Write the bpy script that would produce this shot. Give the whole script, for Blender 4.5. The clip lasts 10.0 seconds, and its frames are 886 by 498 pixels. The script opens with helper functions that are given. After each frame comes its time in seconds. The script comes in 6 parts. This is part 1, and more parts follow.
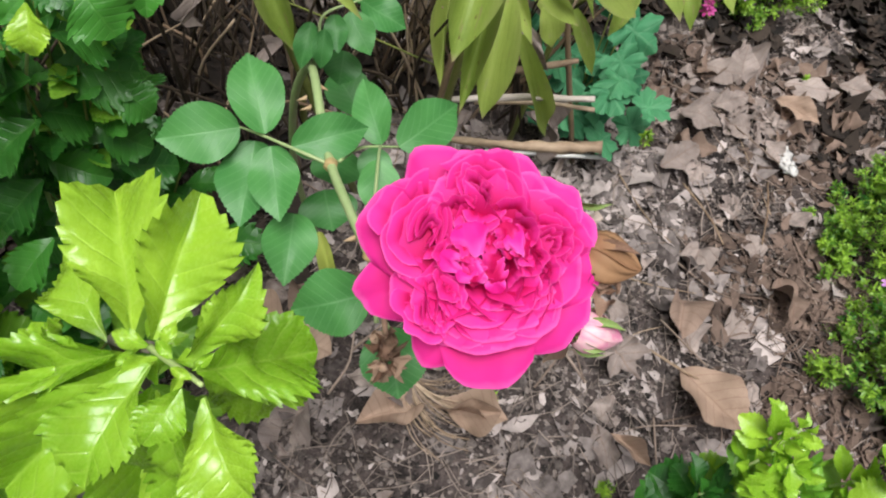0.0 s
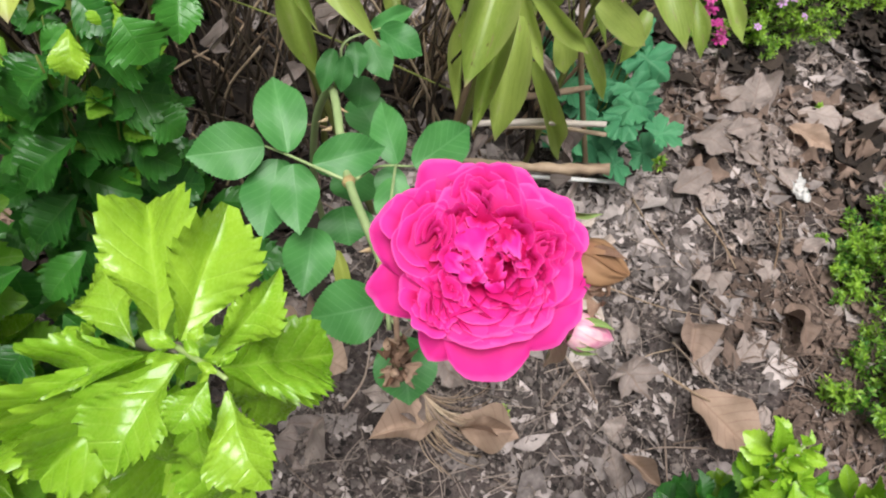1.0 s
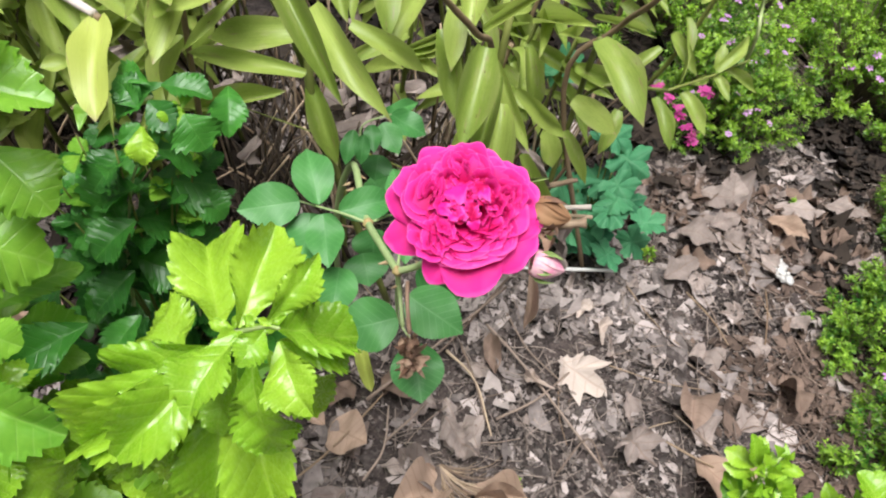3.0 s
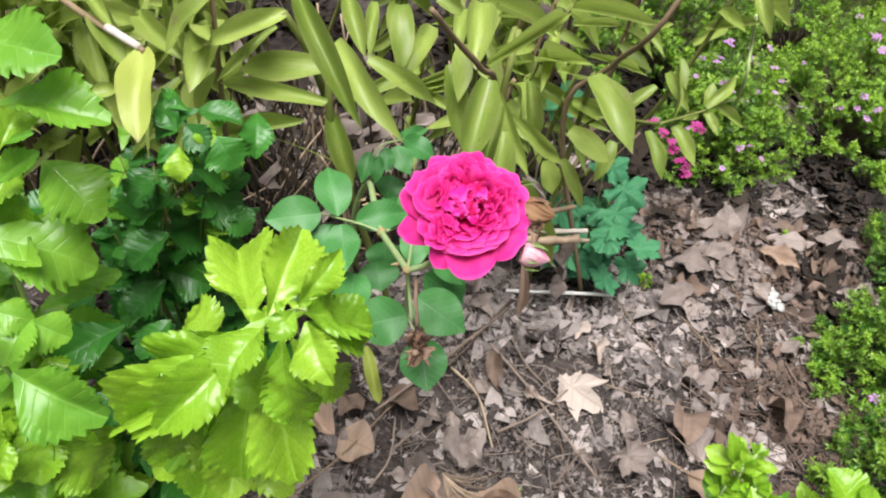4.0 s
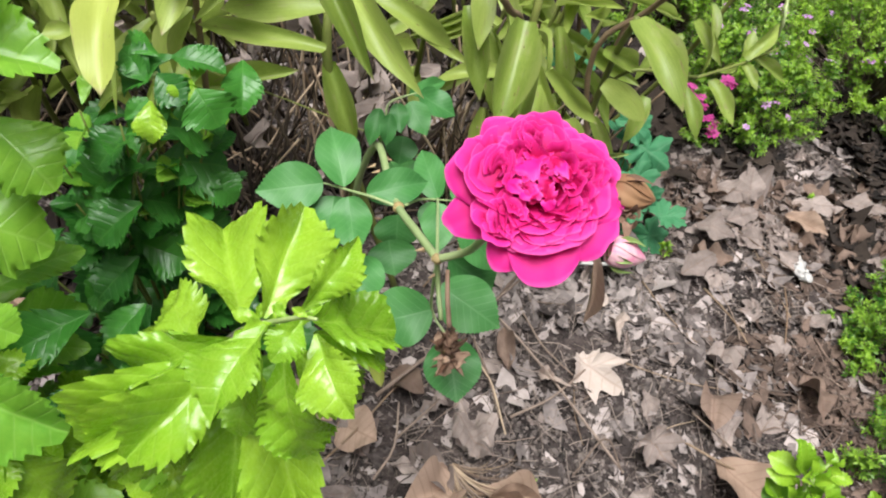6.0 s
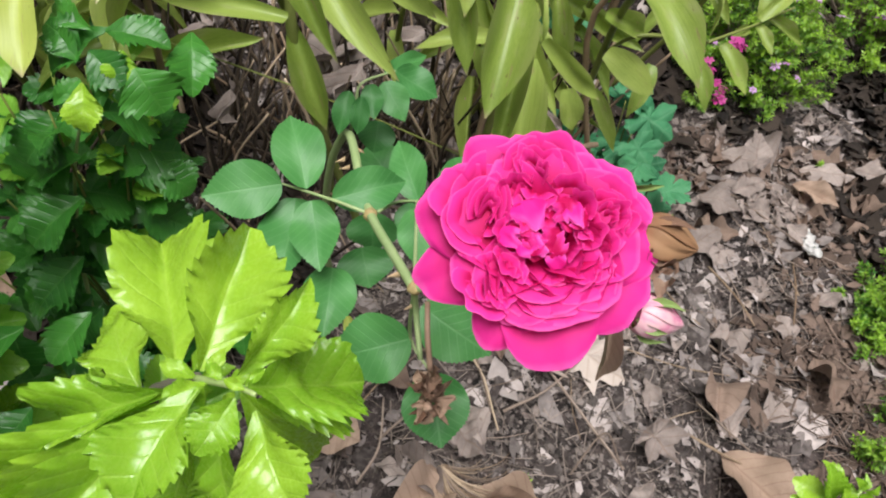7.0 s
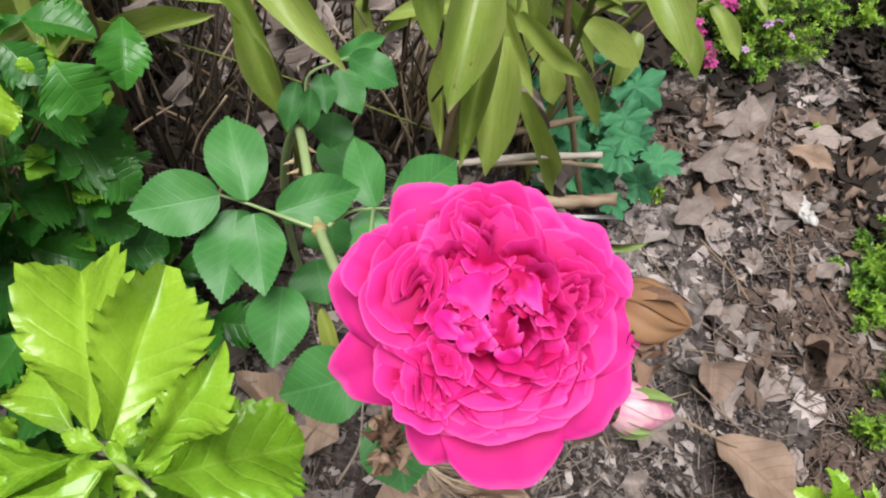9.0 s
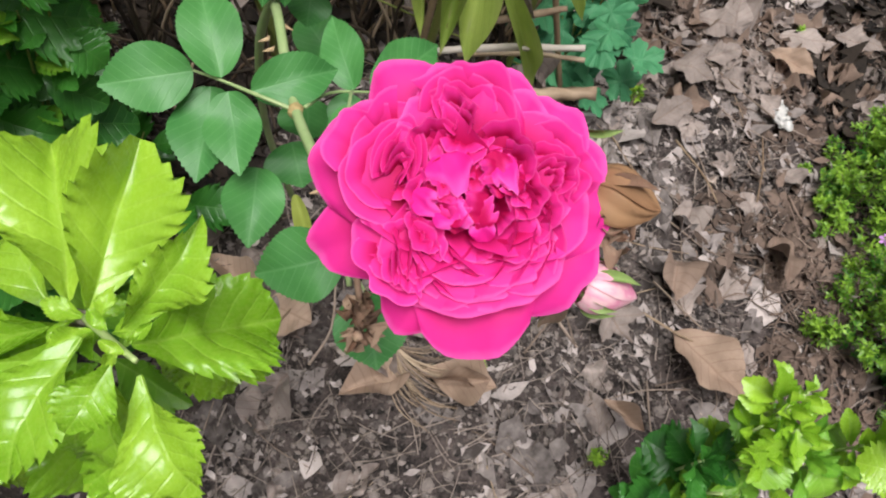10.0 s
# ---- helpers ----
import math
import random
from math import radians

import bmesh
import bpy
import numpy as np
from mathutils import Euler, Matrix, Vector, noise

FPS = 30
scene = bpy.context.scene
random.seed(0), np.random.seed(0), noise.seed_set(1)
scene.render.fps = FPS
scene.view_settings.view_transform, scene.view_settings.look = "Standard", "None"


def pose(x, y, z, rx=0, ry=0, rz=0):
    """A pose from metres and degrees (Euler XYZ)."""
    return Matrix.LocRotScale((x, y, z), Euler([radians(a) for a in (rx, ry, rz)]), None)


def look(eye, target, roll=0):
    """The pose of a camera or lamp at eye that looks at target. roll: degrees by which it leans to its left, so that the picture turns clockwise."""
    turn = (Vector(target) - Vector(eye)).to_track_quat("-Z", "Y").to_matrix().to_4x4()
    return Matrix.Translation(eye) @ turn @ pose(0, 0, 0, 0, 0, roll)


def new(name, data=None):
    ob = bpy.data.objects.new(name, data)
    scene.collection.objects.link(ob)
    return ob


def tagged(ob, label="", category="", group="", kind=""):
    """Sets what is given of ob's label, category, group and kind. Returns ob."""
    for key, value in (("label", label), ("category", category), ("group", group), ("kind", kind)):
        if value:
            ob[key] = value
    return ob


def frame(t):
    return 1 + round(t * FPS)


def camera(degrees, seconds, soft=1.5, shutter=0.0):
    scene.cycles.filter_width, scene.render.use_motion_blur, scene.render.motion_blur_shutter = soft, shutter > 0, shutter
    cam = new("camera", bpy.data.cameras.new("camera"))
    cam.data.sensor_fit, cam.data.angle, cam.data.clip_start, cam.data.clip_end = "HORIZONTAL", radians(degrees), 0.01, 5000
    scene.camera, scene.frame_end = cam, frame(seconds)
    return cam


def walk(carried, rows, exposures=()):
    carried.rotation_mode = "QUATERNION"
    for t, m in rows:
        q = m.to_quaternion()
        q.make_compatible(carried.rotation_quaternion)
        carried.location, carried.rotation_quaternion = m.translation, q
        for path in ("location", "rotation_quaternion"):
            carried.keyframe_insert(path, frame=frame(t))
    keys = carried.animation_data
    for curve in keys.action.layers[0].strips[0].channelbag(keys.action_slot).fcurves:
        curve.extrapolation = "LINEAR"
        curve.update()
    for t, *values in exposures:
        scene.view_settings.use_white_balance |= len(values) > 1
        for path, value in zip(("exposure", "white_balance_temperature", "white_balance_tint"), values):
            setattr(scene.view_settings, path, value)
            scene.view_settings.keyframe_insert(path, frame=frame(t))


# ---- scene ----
cam = camera(63.7, 10.0, soft=2.1)
PATH = [
    (0, (0.0268, 0.014, 0.9947), (0.31, 0.936, -0.757), 18.47),
    (0.5, (0.0289, 0.0058, 1.0017), (0.282, 0.962, -0.736), 16.86),
    (1, (0.0288, -0.0048, 1.0133), (0.257, 0.98, -0.712), 15.68),
    (1.5, (0.029, -0.0192, 1.0224), (0.233, 1.017, -0.676), 14.13),
    (2, (0.0459, -0.0367, 1.0299), (0.155, 1.127, -0.593), 9.21),
    (2.2, (0.0517, -0.047, 1.0328), (0.168, 1.155, -0.561), 8.32),
    (3.3, (0.0294, -0.1721, 1.0663), (0.196, 1.169, -0.408), 8.80),
    (3.5, (0.0327, -0.1847, 1.076), (0.188, 1.178, -0.38), 8.52),
    (4, (0.0315, -0.2122, 1.089), (0.164, 1.176, -0.345), 8.36),
    (4.5, (0.0196, -0.2191, 1.0859), (0.141, 1.17, -0.348), 7.83),
    (5, (-0.0069, -0.188, 1.0686), (0.113, 1.179, -0.386), 7.74),
    (5.5, (-0.0095, -0.1516, 1.049), (0.134, 1.181, -0.435), 8.77),
    (5.7, (-0.0058, -0.137, 1.033), (0.16, 1.184, -0.459), 9.64),
    (6.8, (0.0136, -0.0479, 0.978), (0.222, 1.163, -0.6), 11.31),
    (7, (0.0144, -0.0273, 0.9717), (0.232, 1.169, -0.616), 11.52),
    (7.5, (0.016, 0.0083, 0.9548), (0.279, 1.154, -0.663), 14.42),
    (8, (0.0338, 0.0226, 0.9539), (0.301, 1.143, -0.681), 14.06),
    (8.5, (0.0356, 0.0318, 0.9476), (0.285, 1.137, -0.701), 11.79),
    (9, (0.0387, 0.0341, 0.9492), (0.282, 1.136, -0.702), 11.53),
    (9.3, (0.0400, 0.0338, 0.9496), (0.308, 1.081, -0.73), 13.5),
    (9.5, (0.0432, 0.0331, 0.9506), (0.37, 0.953, -0.795), 18.23),
    (10, (0.0372, 0.0285, 0.9503), (0.362, 0.869, -0.835), 21.12),
]
walk(cam, [(t, look(eye, target, roll)) for t, eye, target, roll in PATH], [(0, 0.60), (2.2, 0.78), (3.3, 0.86), (5.7, 0.84), (7, 0.60), (8.4, 0.56), (10, 0.54)])

# ---- light: a bright overcast sky with a wide, weak sun ----
world = bpy.data.worlds.new("sky")
scene.world = world
world.use_nodes = True
wn = world.node_tree
sky = wn.nodes.new("ShaderNodeTexSky")
sky.sky_type, sky.sun_disc = "NISHITA", False
sky.sun_elevation, sky.sun_rotation = radians(78.9), radians(-156)
sky.air_density, sky.dust_density, sky.ozone_density = 0.5, 8.0, 0.5
wn.links.new(sky.outputs[0], wn.nodes["Background"].inputs["Color"])
wn.nodes["Background"].inputs["Strength"].default_value = 0.062
sun = new("sun", bpy.data.lights.new("sun", "SUN"))
sun.data.energy, sun.data.angle, sun.data.color = 3.2, radians(38), (0.945, 0.985, 1.0)
sun.matrix_world = look((-0.16, -0.36, 2.0), (0, 0, 0))

# ---- building helpers ----
FACE = Vector((0.0, -0.5, 0.87))


def mesh_of(name, verts, faces, material, smooth=True):
    me = bpy.data.meshes.new(name)
    me.from_pydata([tuple(v) for v in verts], [], faces)
    me.materials.append(material)
    me.shade_smooth() if smooth else me.shade_flat()
    me.update()
    return me


def part(name, mesh, parent, m=None, label=""):
    ob = new(name, mesh)
    ob.parent = parent
    if m is not None:
        ob.matrix_basis = m
    return tagged(ob, label)


def thing(name, label, category, group="", at=(0, 0, 0), mesh=None, kind=""):
    ob = new(name, mesh)
    ob.location = at
    return tagged(ob, label, category, group, kind)


def smooth_path(points, steps=6):
    p = [Vector(q) for q in points]
    p = [p[0] * 2 - p[1]] + p + [p[-1] * 2 - p[-2]]
    out = []
    for i in range(1, len(p) - 2):
        for k in range(steps):
            t = k / steps
            a, b, c, d = p[i - 1], p[i], p[i + 1], p[i + 2]
            out.append(0.5 * (2 * b + (c - a) * t + (2 * a - 5 * b + 4 * c - d) * t * t + (3 * b - a - 3 * c + d) * t ** 3))
    return out + [p[-2]]


def tube(points, radius, end=None, sides=7, steps=5, rough=0.0, seed=0):
    """Verts and faces of a tapered round stem along a smooth path."""
    rng = random.Random(seed)
    end = radius if end is None else end
    path = smooth_path(points, steps)
    verts, faces, n = [], [], len(path)
    ref = Vector((0.31, 0.77, 0.55))
    for i, c in enumerate(path):
        d = (path[min(i + 1, n - 1)] - path[max(i - 1, 0)]).normalized()
        u = d.cross(ref).normalized()
        v = d.cross(u)
        r = radius + (end - radius) * i / (n - 1)
        for k in range(sides):
            a = 2 * math.pi * k / sides
            q = r * (1 + rough * rng.uniform(-1, 1))
            verts.append(c + q * (math.cos(a) * u + math.sin(a) * v))
    for i in range(n - 1):
        for k in range(sides):
            j = (k + 1) % sides
            faces.append((i * sides + k, i * sides + j, (i + 1) * sides + j, (i + 1) * sides + k))
    faces.append(tuple(range(sides))[::-1])
    faces.append(tuple((n - 1) * sides + k for k in range(sides)))
    return verts, faces


def stem(name, parent, points, radius, end, material, label="", **how):
    return part(name, mesh_of(name, *tube(points, radius, end, **how), material), parent, label=label)


def outline(kind, s):
    """Half width of a leaf, 0 to 0.5, at s along its length."""
    if kind == "rose":
        w = max(0.0, math.sin(math.pi * s ** 0.84)) ** (0.58 + 0.42 * s)
    elif kind == "shrub":
        w = max(0.0, math.sin(math.pi * s ** 1.08)) ** (0.72 + 0.45 * s)
    elif kind == "strap":
        w = max(0.0, math.sin(math.pi * (0.10 + 0.83 * s))) ** 0.65 * (1 - s ** 6)
    elif kind == "oblong":
        w = max(0.0, 1 - abs(2 * s - 0.93) ** 3) ** 0.6
    elif kind == "maple":
        w = (0.1 + 0.9 * max(0.0, math.sin(math.pi * s ** 0.85))) * (0.80 + 0.14 * math.cos(2 * math.pi * (s * 2.2 + 0.25)) + 0.06 * math.cos(2 * math.pi * (s * 6.3 + 0.6)))
    else:
        w = max(0.0, math.sin(math.pi * s ** 0.95)) ** 0.9
    return 0.5 * max(w, 0.0)


def leaf_mesh(name, material, kind, nu=16, nv=3, teeth=0, tooth=0.0, fold=0.1, arch=0.1, wave=0.02, twist=0.0, seed=0, ribs=0.0, crumple=0.0):
    """A leaf of length 1 along y and width 1 along x, its face to +z; both ends lie on the y axis."""
    rng = random.Random(seed)
    ph = [rng.uniform(0, 6.28) for _ in range(6)]
    if teeth:
        nu = 2 * teeth
    verts, faces = [], []
    for i in range(nu + 1):
        s = i / nu
        w = max(outline(kind, s), 0.004)
        for k in range(-nv, nv + 1):
            u = k / nv
            x, y = u * w, s
            if abs(k) == nv and teeth and 0 < i < nu:
                keen = min(1.0, max(0.0, (s - 0.12) * 4))
                if i % 2:
                    x *= 1 + keen * tooth / max(w, 0.2) * (0.75 if i % 3 else 0.4) * rng.uniform(0.6, 1.3)
                    y += keen * 0.75 / nu * rng.uniform(0.7, 1.2)
                else:
                    x *= 1 - keen * 0.35 * tooth / max(w, 0.2)
            a = abs(u) * w * 2
            z = fold * (a * a if kind == "strap" else a) + arch * 4 * s * (1 - s) * 0.5
            z += wave * a * math.sin(9 * s + ph[0] + (1.3 if u > 0 else 0)) + 0.5 * wave * math.sin(5 * s + ph[1]) * s * (1 - s) * 4
            z -= ribs * min(a, 0.6) * math.cos(2 * math.pi * 6 * (s - 0.26 * a))
            z += twist * u * w * (s - 0.3)
            z += crumple * noise.noise((x * 4 + ph[2], y * 4 + ph[3], ph[4]))
            verts.append((x, y, z))
    row = 2 * nv + 1
    for i in range(nu):
        for k in range(row - 1):
            faces.append((i * row + k, i * row + k + 1, (i + 1) * row + k + 1, (i + 1) * row + k))
    return mesh_of(name, verts, faces, material)


def toothed_mesh(name, material, teeth=9, depth=0.17, nv=6, fold=0.1, arch=0.1, wave=0.06, ribs=0.03, droop=0.0, seed=0):
    """A wedge-based leaf with forward teeth and a blade puffed up between seven pairs of sunken veins."""
    rng = random.Random(seed)
    ph = [rng.uniform(0, 6.28) for _ in range(4)]
    rows = [(0.0, 0.0, 0.0), (0.05, 0.0, 0.0), (0.11, 0.0, 0.0), (0.17, 0.0, 0.0)]
    for j in range(teeth):
        big = rng.uniform(0.5, 1.3)
        for phase, out, ahead in ((0.0, -0.45, 0.0), (0.4, 0.05, 0.1), (0.85, 0.65, 0.45)):
            rows.append((0.22 + 0.74 * (j + phase) / teeth, out * depth * big, ahead * 0.74 / teeth * big))
    rows.append((1.0, 0.0, 0.0))
    verts, faces = [], []
    for s, out, ahead in rows:
        w = 0.07 + 0.93 * math.sin(0.5 * math.pi * s / 0.58) ** 1.15 if s < 0.58 else 1 - ((s - 0.58) / 0.42) ** 1.85
        w = 0.5 * max(w, 0.01)
        for k in range(-nv, nv + 1):
            u = k / nv
            edge = max(0.0, abs(u) - 0.7) / 0.3
            x, y = u * w * (1 + out * edge * (1.3 if k > 0 else 1.0)), s + ahead * edge
            a = abs(u) * w * 2
            z = fold * a + arch * 2 * s * (1 - s) - droop * s * s
            z += wave * a * math.sin(7 * s + ph[0] + (1.7 if u > 0 else 0)) + 0.4 * wave * math.sin(5 * s + ph[1]) * s
            z += ribs * min(1.0, 2.2 * a) * abs(math.sin(7 * math.pi * (s - 0.22 * a))) * (1 - s ** 4)
            z += 0.25 * wave * noise.noise((5 * x + ph[2], 5 * y + ph[3], seed))
            verts.append((x, y, z))
    row = 2 * nv + 1
    for i in range(len(rows) - 1):
        for k in range(row - 1):
            faces.append((i * row + k, i * row + k + 1, (i + 1) * row + k + 1, (i + 1) * row + k))
    return mesh_of(name, verts, faces, material)


def star_leaf_mesh(name, material, points=5, sharp=1.0, curl=0.12, crumple=0.1, seed=0):
    """A dry leaf with pointed lobes round its stalk, its edges curled and its blade buckled."""
    rng = random.Random(seed)
    ph = [rng.uniform(0, 6.28) for _ in range(3)]
    tips = [(90 + (k - points // 2) * 205 / max(points - 1, 1) + rng.uniform(-8, 8), (0.62 if abs(k - points // 2) < points // 2 else 0.42) * rng.uniform(0.85, 1.1) + (0.06 if k == points // 2 else 0)) for k in range(points)]
    rings, spokes = 5, 60
    verts, faces = [(0, 0.36, 0.02)], []
    for i in range(1, rings + 1):
        f = i / rings
        for k in range(spokes):
            a = -90 + 360 * k / spokes
            r = 0.24
            for centre, long in tips:
                off = abs((a - centre + 180) % 360 - 180) / 34
                r = max(r, long * (1 - 0.62 * min(1.0, off) ** (0.75 / sharp)) if off < 1 else 0)
            r *= 1 + 0.07 * math.sin(radians(a) * 11 + ph[0]) + 0.04 * math.sin(radians(a) * 23 + ph[1])
            x, y = f * r * math.cos(radians(a)), 0.36 + f * r * math.sin(radians(a))
            z = curl * f * f * (0.6 + math.sin(2 * radians(a) + ph[2])) + crumple * noise.noise((3.5 * x + seed, 3.5 * y, ph[0])) + 0.03 * abs(math.sin(points * radians(a) + ph[1])) * f
            verts.append((x, y, z))
    for k in range(spokes):
        j = (k + 1) % spokes
        faces.append((0, 1 + k, 1 + j))
        for i in range(rings - 1):
            p = 1 + i * spokes
            faces.append((p + k, p + spokes + k, p + spokes + j, p + j))
    return mesh_of(name, verts, faces, material)


def palmate_mesh(name, material, curl=0.1, crumple=0.06, seed=0):
    """A soft leaf with five rounded lobes, each notched into three, and a sinus at its stalk."""
    rng = random.Random(seed)
    ph = rng.uniform(0, 6.28)
    lobes = [(90 + k * 62 + rng.uniform(-5, 5), (0.30, 0.27, 0.20)[abs(k)] * rng.uniform(0.9, 1.1), (31, 30, 27)[abs(k)]) for k in range(-2, 3)]
    rings, spokes = 5, 96
    verts, faces = [(0, 0.40, 0.0)], []
    for i in range(1, rings + 1):
        f = i / rings
        for k in range(spokes):
            a = -90 + 360 * k / spokes
            r = 0.26
            for centre, long, half in lobes:
                off = ((a - centre + 180) % 360 - 180) / half
                if abs(off) < 1:
                    r = max(r, 0.28 + 0.86 * long * (1 - off * off) ** 0.42 + 0.035 * math.cos(off * 7.6) * (1 - off * off))
            x, y = f * r * math.cos(radians(a)), 0.40 + f * r * math.sin(radians(a))
            z = -curl * f * f * (0.7 + 0.5 * math.sin(2 * radians(a) + ph)) + crumple * noise.noise((5 * x + seed, 5 * y, ph)) + 0.03 * f * math.cos(radians(a - 90) * 360 / 62)
            verts.append((x, y, z))
    for k in range(spokes):
        j = (k + 1) % spokes
        faces.append((0, 1 + k, 1 + j))
        for i in range(rings - 1):
            p = 1 + i * spokes
            faces.append((p + k, p + spokes + k, p + spokes + j, p + j))
    return mesh_of(name, verts, faces, material)


def leaf_pose(base, tip, width, roll=0.0, face=FACE):
    """The pose of a unit leaf from its base to its tip, of that width, rolled about its length in degrees."""
    base, tip = Vector(base), Vector(tip)
    y = tip - base
    length = y.length
    y.normalize()
    x = y.cross(face)
    if x.length < 0.05:
        x = y.cross(Vector((1, 0, 0.3)))
    x.normalize()
    z = x.cross(y)
    m = Matrix((x, y, z)).transposed().to_4x4()
    m = m @ Matrix.Rotation(radians(roll), 4, "Y") @ Matrix.Diagonal((width, length, length, 1))
    return Matrix.Translation(base) @ m


def leaves(parent, meshes, rows, name="leaf", seed=1, label=""):
    """Leaves from rows of base x, y, z, tip x, y, z, width and roll, in metres and degrees."""
    rng = random.Random(seed)
    for bx, by, bz, tx, ty, tz, width, roll in rows:
        part(name, rng.choice(meshes), parent, leaf_pose((bx, by, bz), (tx, ty, tz), width, roll), label)


def shoot(parent, meshes, points, count, length, ratio, start=0.1, rise=0.25, seed=1, shrink=0.5, turn=137.5, name="leaf", petiole=0.012, squash=1.0):
    """Leaves set spirally along a path, smaller towards its tip."""
    rng = random.Random(seed)
    path = smooth_path(points, 8)
    a = rng.uniform(0, 360)
    for i in range(count):
        f = start + (1 - start) * i / max(count - 1, 1)
        c = path[min(int(f * (len(path) - 1)), len(path) - 1)]
        a += turn + rng.uniform(-18, 18)
        out = Vector((math.cos(radians(a)), math.sin(radians(a)) * squash, rise * rng.uniform(0.2, 1.4) + 0.5 * rise * f)).normalized()
        size = length * rng.uniform(0.8, 1.15) * (1 - shrink * max(0, f - 0.5) * 2)
        base = c + out * petiole
        part(name, rng.choice(meshes), parent, leaf_pose(base, base + out * size, size * ratio * rng.uniform(0.85, 1.1), rng.uniform(-25, 25), Vector((0, -0.2, 1))))

# ---- materials ----
def blank(name):
    m = bpy.data.materials.new(name)
    m.use_nodes = True
    return m, m.node_tree, m.node_tree.nodes["Principled BSDF"], m.node_tree.nodes["Material Output"]


def node(nt, kind, inputs=(), operation="", data_type="", blend_type="", interpolation_type="", attribute_name=""):
    n = nt.nodes.new(kind)
    if operation:
        n.operation = operation
    if data_type:
        n.data_type = data_type
    if blend_type:
        n.blend_type = blend_type
    if interpolation_type:
        n.interpolation_type = interpolation_type
    if attribute_name:
        n.attribute_name = attribute_name
    for key, value in dict(inputs).items():
        if isinstance(value, bpy.types.NodeSocket):
            nt.links.new(value, n.inputs[key])
        else:
            n.inputs[key].default_value = value
    return n


def calc(nt, op, a, b=0.0, c=0.0):
    return node(nt, "ShaderNodeMath", {0: a, 1: b, 2: c}, operation=op).outputs[0]


def fade(nt, value, lo, hi, to_lo, to_hi):
    n = node(nt, "ShaderNodeMapRange", {0: value, 1: lo, 2: hi, 3: to_lo, 4: to_hi}, interpolation_type="SMOOTHSTEP")
    return n.outputs[0]


def mix(nt, fac, a, b, how="MIX"):
    n = node(nt, "ShaderNodeMix", data_type="RGBA", blend_type=how)
    for key, value in ((0, fac), (6, a), (7, b)):
        if isinstance(value, bpy.types.NodeSocket):
            nt.links.new(value, n.inputs[key])
        else:
            n.inputs[key].default_value = (*value, 1) if isinstance(value, tuple) else value
    return n.outputs[2]


def noise_of(nt, scale, detail=3.0, vector=None, rough=0.55):
    n = node(nt, "ShaderNodeTexNoise", {"Scale": scale, "Detail": detail, "Roughness": rough})
    if vector is not None:
        nt.links.new(vector, n.inputs["Vector"])
    return n.outputs["Fac"]


def finish(nt, bsdf, out, colour, rough, height=None, bump=0.3, dist=0.001, through_light=0.0, tint=None, coat=0.0):
    nt.links.new(colour, bsdf.inputs["Base Color"])
    if isinstance(rough, bpy.types.NodeSocket):
        nt.links.new(rough, bsdf.inputs["Roughness"])
    else:
        bsdf.inputs["Roughness"].default_value = rough
    bsdf.inputs["Coat Weight"].default_value = coat
    if height is not None:
        b = node(nt, "ShaderNodeBump", {"Height": height, "Strength": bump, "Distance": dist})
        nt.links.new(b.outputs[0], bsdf.inputs["Normal"])
    if through_light:
        tr = node(nt, "ShaderNodeBsdfTranslucent", {"Color": tint if tint is not None else colour})
        ms = node(nt, "ShaderNodeMixShader", {0: through_light, 1: bsdf.outputs[0], 2: tr.outputs[0]})
        nt.links.new(ms.outputs[0], out.inputs["Surface"])


